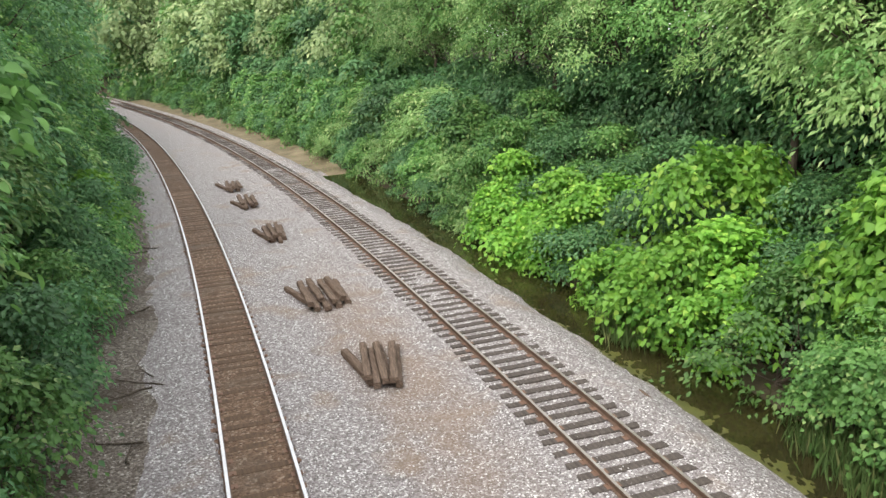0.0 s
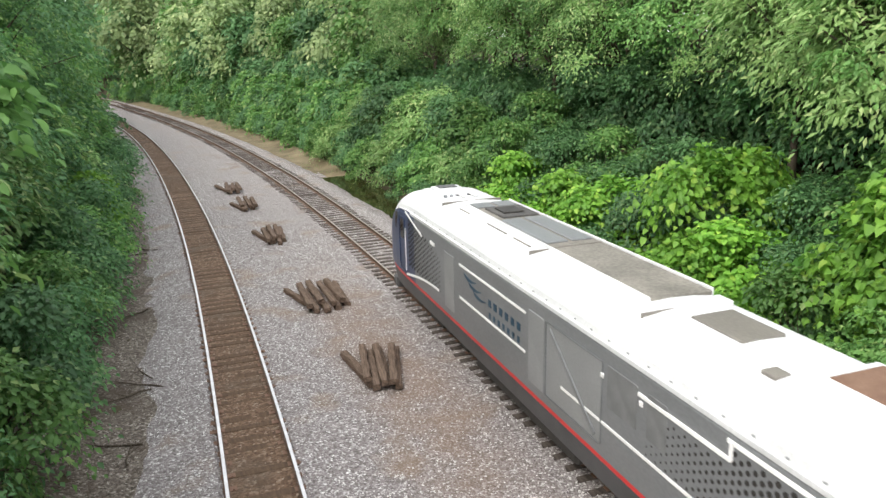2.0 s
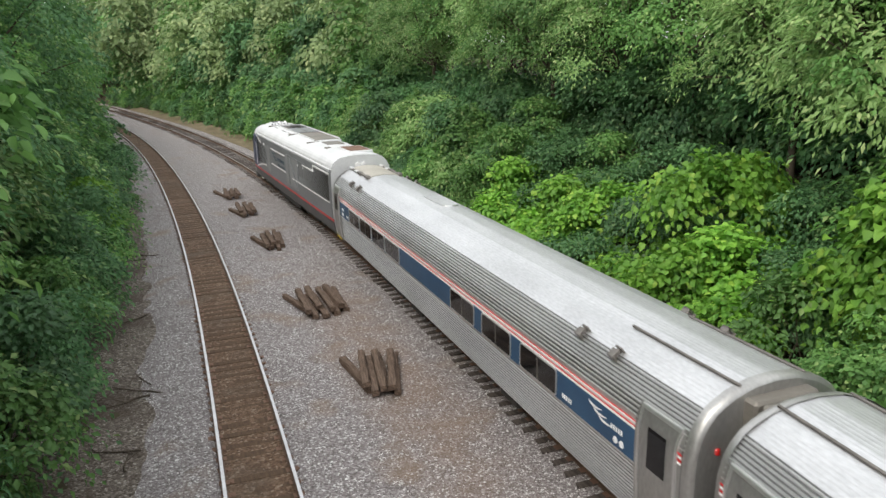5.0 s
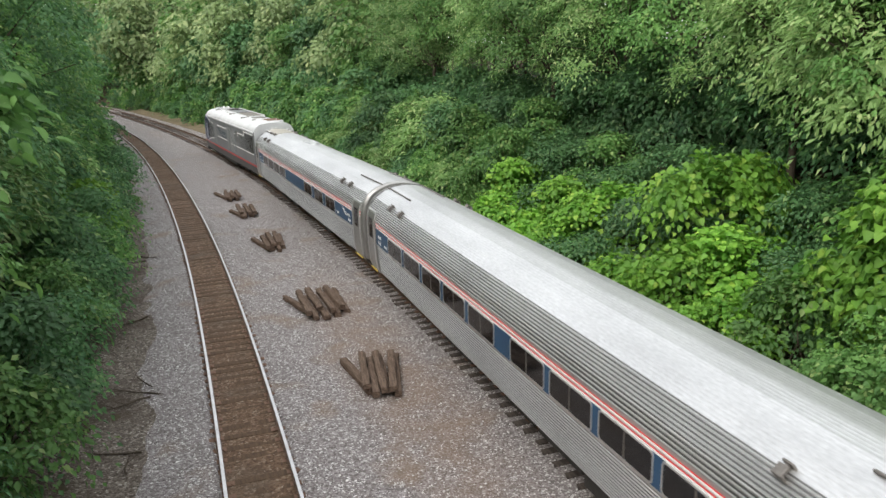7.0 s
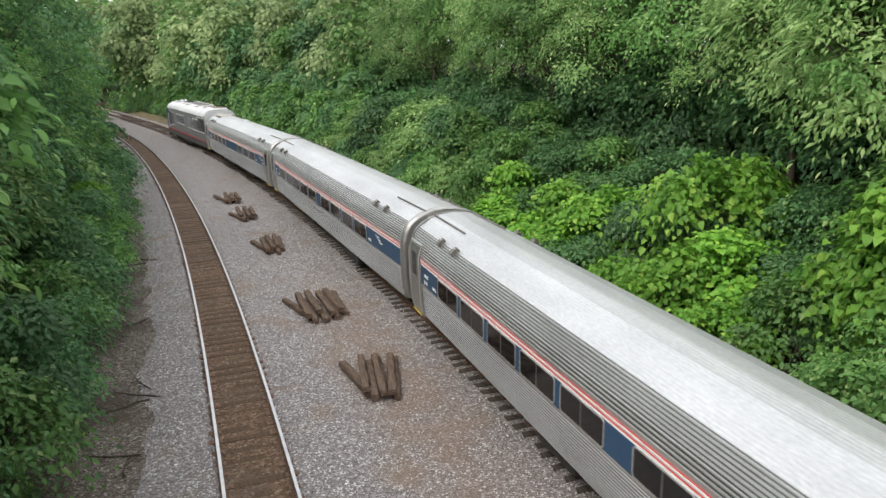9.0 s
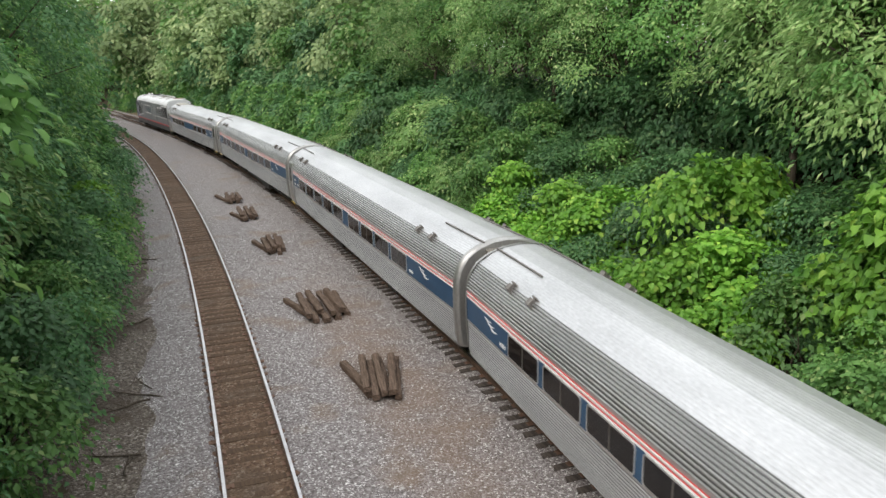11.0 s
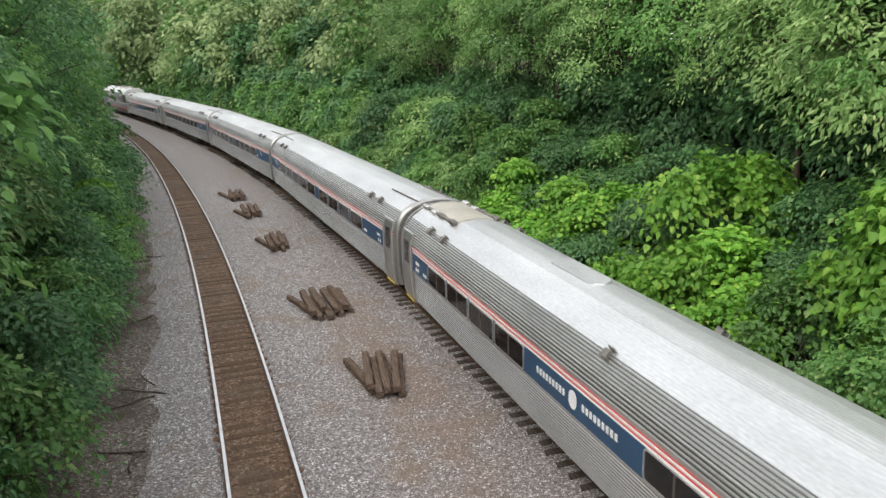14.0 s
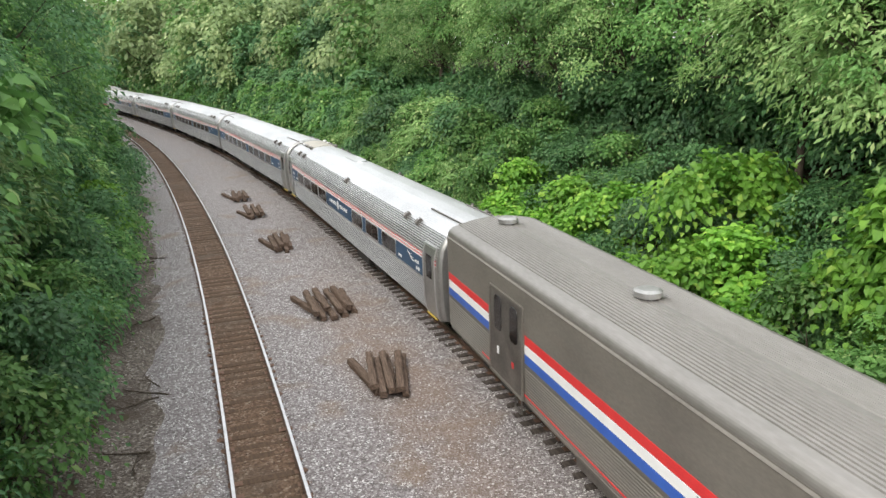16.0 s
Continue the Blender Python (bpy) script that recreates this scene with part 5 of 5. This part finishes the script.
        # cab: side window, grab rails
        hang("cab_window", rounded_plate("cab_window", 0.55, 0.62, 0.08, 0.012, GLASS), 9.6, 3.0, "dark cab side window", 1.475)
        for y in (8.5, 9.3):
            hang("grab_rail", box_mesh("grab_rail", 0.03, 0.06, -0.015, 0.015, -0.75, 0.75, WHITE, 0.004), y, 2.2, "white grab rail", 1.50 if y < 9 else 1.45)
        # eave gutter with fastenings
        part("gutter", box_mesh("gutter", -0.03, 0.03, -10.55, 8.0, -0.05, 0.05, GREY_LIGHT, 0.01), base, "pale roof gutter", at=pose(1.49 * side, 0, 3.56))
        for k in range(30):
            part("clamp", CLAMP, base, at=pose(1.44 * side, -10.3 + 0.62 * k, 3.64))
        for k in range(7):
            part("undergear", box_mesh("undergear", 0, 0.16, -0.3, 0.3, -0.12, 0.12, BLACK, 0.03), base, at=pose(1.2 * side - (0.16 if side > 0 else 0), -6.5 + 2.1 * k, 0.34))
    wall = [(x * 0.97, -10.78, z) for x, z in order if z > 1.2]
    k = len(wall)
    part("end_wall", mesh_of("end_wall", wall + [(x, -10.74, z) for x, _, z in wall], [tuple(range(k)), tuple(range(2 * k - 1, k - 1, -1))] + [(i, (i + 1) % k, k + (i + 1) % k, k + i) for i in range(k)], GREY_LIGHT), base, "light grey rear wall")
    # nose: windscreen, headlights, pilot
    scr = mesh_of("windscreen", [(-1.0, 10.24, 3.12), (1.0, 10.24, 3.12), (0.85, 9.80, 3.72), (-0.85, 9.80, 3.72)], [(0, 1, 2, 3)], GLASS)
    part("windscreen", scr, base, "dark windscreen", at=pose(0, 0.33, 0.02))
    for x in (-0.55, 0.55):
        bm = bmesh.new()
        tube(bm, (0, 0, 0), (0, 0.12, 0), 0.13, 0.13, 14)
        part("headlight", finish(bm, "headlight", WHITE), base, "round headlight", at=pose(x, 10.98, 1.75))
    part("pilot", box_mesh("pilot", -1.3, 1.3, -0.25, 0.25, 0.15, 0.6, GREY_DARK, 0.06), base, "charcoal pilot plate", at=pose(0, 10.8, 0))
    part("coupler", COUPLER, base, at=pose(0, 11.2, -0.1))
    part("coupler", COUPLER, base, at=pose(0, -10.95, 0))
    # roof gear
    def roof(name, x0, x1, y0, y1, z0, z1, mat, label=""):
        part(name, box_mesh(name, x0, x1, y0, y1, z0 - 0.13, z1 - 0.13, mat, 0.015), base, label)
    roof("roof_panel", -0.42, 0.98, -3.9, 0.1, 4.2, 4.365, ROOF_TAN, "sooty tan roof panel")
    roof("roof_panel", -0.42, 0.98, 0.2, 5.6, 4.2, 4.36, ROOF_TAN, "grey roof panel with seams")
    for y0, y1 in ((0.5, 3.2), (4.9, 5.5)):
        for x0, x1 in ((-0.34, 0.25), (0.36, 0.92)):
            roof("roof_cover", x0, x1, y0, y1, 4.35, 4.40, GREY_SIDE, "flat grey roof cover")
    roof("exhaust_hood", -0.18, 0.92, 3.4, 4.75, 4.34, 4.41, SOOT, "sooty exhaust hood")
    roof("exhaust_port", 0.0, 0.62, 3.75, 4.45, 4.41, 4.46, BLACK, "black exhaust port")
    for x in (-0.46, 1.0):
        roof("roof_rail", x - 0.02, x + 0.02, -3.9, 5.6, 4.22, 4.42, GREY_LIGHT, "pale edge rail")
    roof("roof_seam", -0.42, 0.98, 0.12, 0.18, 4.2, 4.385, WALL_GRIME, "seam across the roof")
    roof("roof_curb", -0.3, 0.9, -4.6, -4.2, 4.2, 4.39, GREY_LIGHT, "pale raised curb")
    roof("roof_hatch", -0.3, 0.6, -6.2, -4.9, 4.3, 4.375, WALL_GRIME, "grey roof hatch")
    roof("roof_grate_frame", -0.22, 0.99, -9.75, -7.6, 4.2, 4.39, GREY_LIGHT, "pale grate frame")
    roof("roof_grate", -0.12, 0.92, -9.6, -7.75, 4.28, 4.405, RUST, "rusty roof grate")
    for x in (-0.2, 0.2):
        bm = bmesh.new()
        tube(bm, (0, 0, 0), (0, 0.5, 0.03), 0.05, 0.1, 10)
        part("horn", finish(bm, "horn", WHITE), base, "white air horn", at=pose(x + 0.1, 6.6, 4.29))
        part("horn_foot", box_mesh("horn_foot", -0.03, 0.03, -0.03, 0.03, -0.12, 0.0, GREY_LIGHT, 0.005), base, at=pose(x + 0.1, 6.7, 4.29))
    for x, y in ((-0.55, 9.0), (0.35, 9.2), (0.6, 9.1), (-0.3, 8.0), (0.1, 7.9)):
        roof("antenna_base", x - 0.08, x + 0.08, y - 0.1, y + 0.1, 3.95, 4.27, WHITE if x < 0.5 else RUST, "small roof antenna")
    roof("air_unit", -0.45, 0.5, 8.3, 8.9, 4.05, 4.36, GREY_LIGHT, "pale box on the cab roof")
    roof("air_unit_lid", -0.3, 0.35, 8.4, 8.8, 4.36, 4.40, GREY_DARK, "dark lid on the cab roof")
    for k in range(6):
        roof("lifting_lug", -0.62 + 0.2 * k, -0.52 + 0.2 * k, 7.0, 7.12, 4.28, 4.40, GREY_SIDE)
    for x, y0, y1 in ((-0.72, 0.6, 1.6), (-0.72, 2.0, 3.3), (-0.72, 4.6, 5.4)):
        roof("roof_conduit", x - 0.03, x + 0.03, y0, y1, 4.24, 4.32, ROOF_TAN, "dull conduit on the roof")
    for y in (0.15, -4.4, 6.2):
        roof("roof_joint", -1.0, 0.98, y - 0.015, y + 0.015, 4.2, 4.358, WALL_GRIME)
    roof("roof_step", -0.75, -0.45, -7.4, -7.1, 4.25, 4.36, WALL_GRIME)
    # rear end: door, lamps
    part("end_door", box_mesh("end_door", -0.42, 0.42, -0.03, 0.0, 1.2, 3.1, BLACK, 0.02), base, "dark end doorway", at=pose(0, -10.785, 0))
    for x in (-0.14, 0.14):
        bm = bmesh.new()
        tube(bm, (0, 0, 0), (0, -0.06, 0), 0.12, 0.11, 14)
        part("rear_light", finish(bm, "rear_light", WHITE), base, "round rear light", at=pose(x, -10.78, 3.75))
    part("diaphragm", box_mesh("diaphragm", -0.5, 0.5, -0.1, 0.1, 1.1, 3.2, BLACK, 0.04), base, "black gangway diaphragm", at=pose(0, -10.88, 0))
    for x in (-1.3, 1.3):
        part("marker_lamp", END_LAMP, base, "red marker lamp", at=pose(x, -10.78, 2.2))
    part("fuel_tank", box_mesh("fuel_tank", -1.3, 1.3, -2.8, 2.8, 0.2, 0.6, BLACK, 0.08), base, "black fuel tank")
    running_gear(base, 6.6, 1.4, TRUCK_OUT)
    return base


CLAMP = box_mesh("clamp", -0.02, 0.02, -0.04, 0.04, -0.02, 0.02, GREY_PALE, 0.008)
ENGINE = locomotive()
CARS = [coach("cafe", 1), coach("coach", 2, rear=False), coach("coach", 3, rear=False), coach("coach", 4, front=False), coach("cafe", 5), baggage_car()]


def behind_engine(t):
    """Arc length of the gap behind the locomotive."""
    return -19.95 + 9.85 * t + 0.035 * t * t


def stand(s, wheelbase):
    """Pose of a vehicle whose trucks ride the curve."""
    a, b = Vector(MAIN.at(s - wheelbase)), Vector(MAIN.at(s + wheelbase))
    c, d = (a + b) / 2, b - a
    return pose(c.x, c.y, 0, 0, 0, math.degrees(math.atan2(-d.x, d.y)))


def motions():
    times = [0.5 * i for i in range(33)]
    walk(ENGINE, [(t, stand(behind_engine(t) + 11.2, 6.6)) for t in times])
    for i, car in enumerate(CARS):
        walk(car, [(t, stand(behind_engine(t) - 13.0 - 26.0 * i, 9.05)) for t in times])
    # wheels roll without slip
    ticks = [k / FPS for k in range(int(DURATION * FPS) + 1)]
    for wheel, y in WHEELS:
        walk(wheel, [(t, pose(0, y, 0.46, -math.degrees((behind_engine(t) - behind_engine(0)) / 0.46), 0, 0)) for t in ticks])


motions()
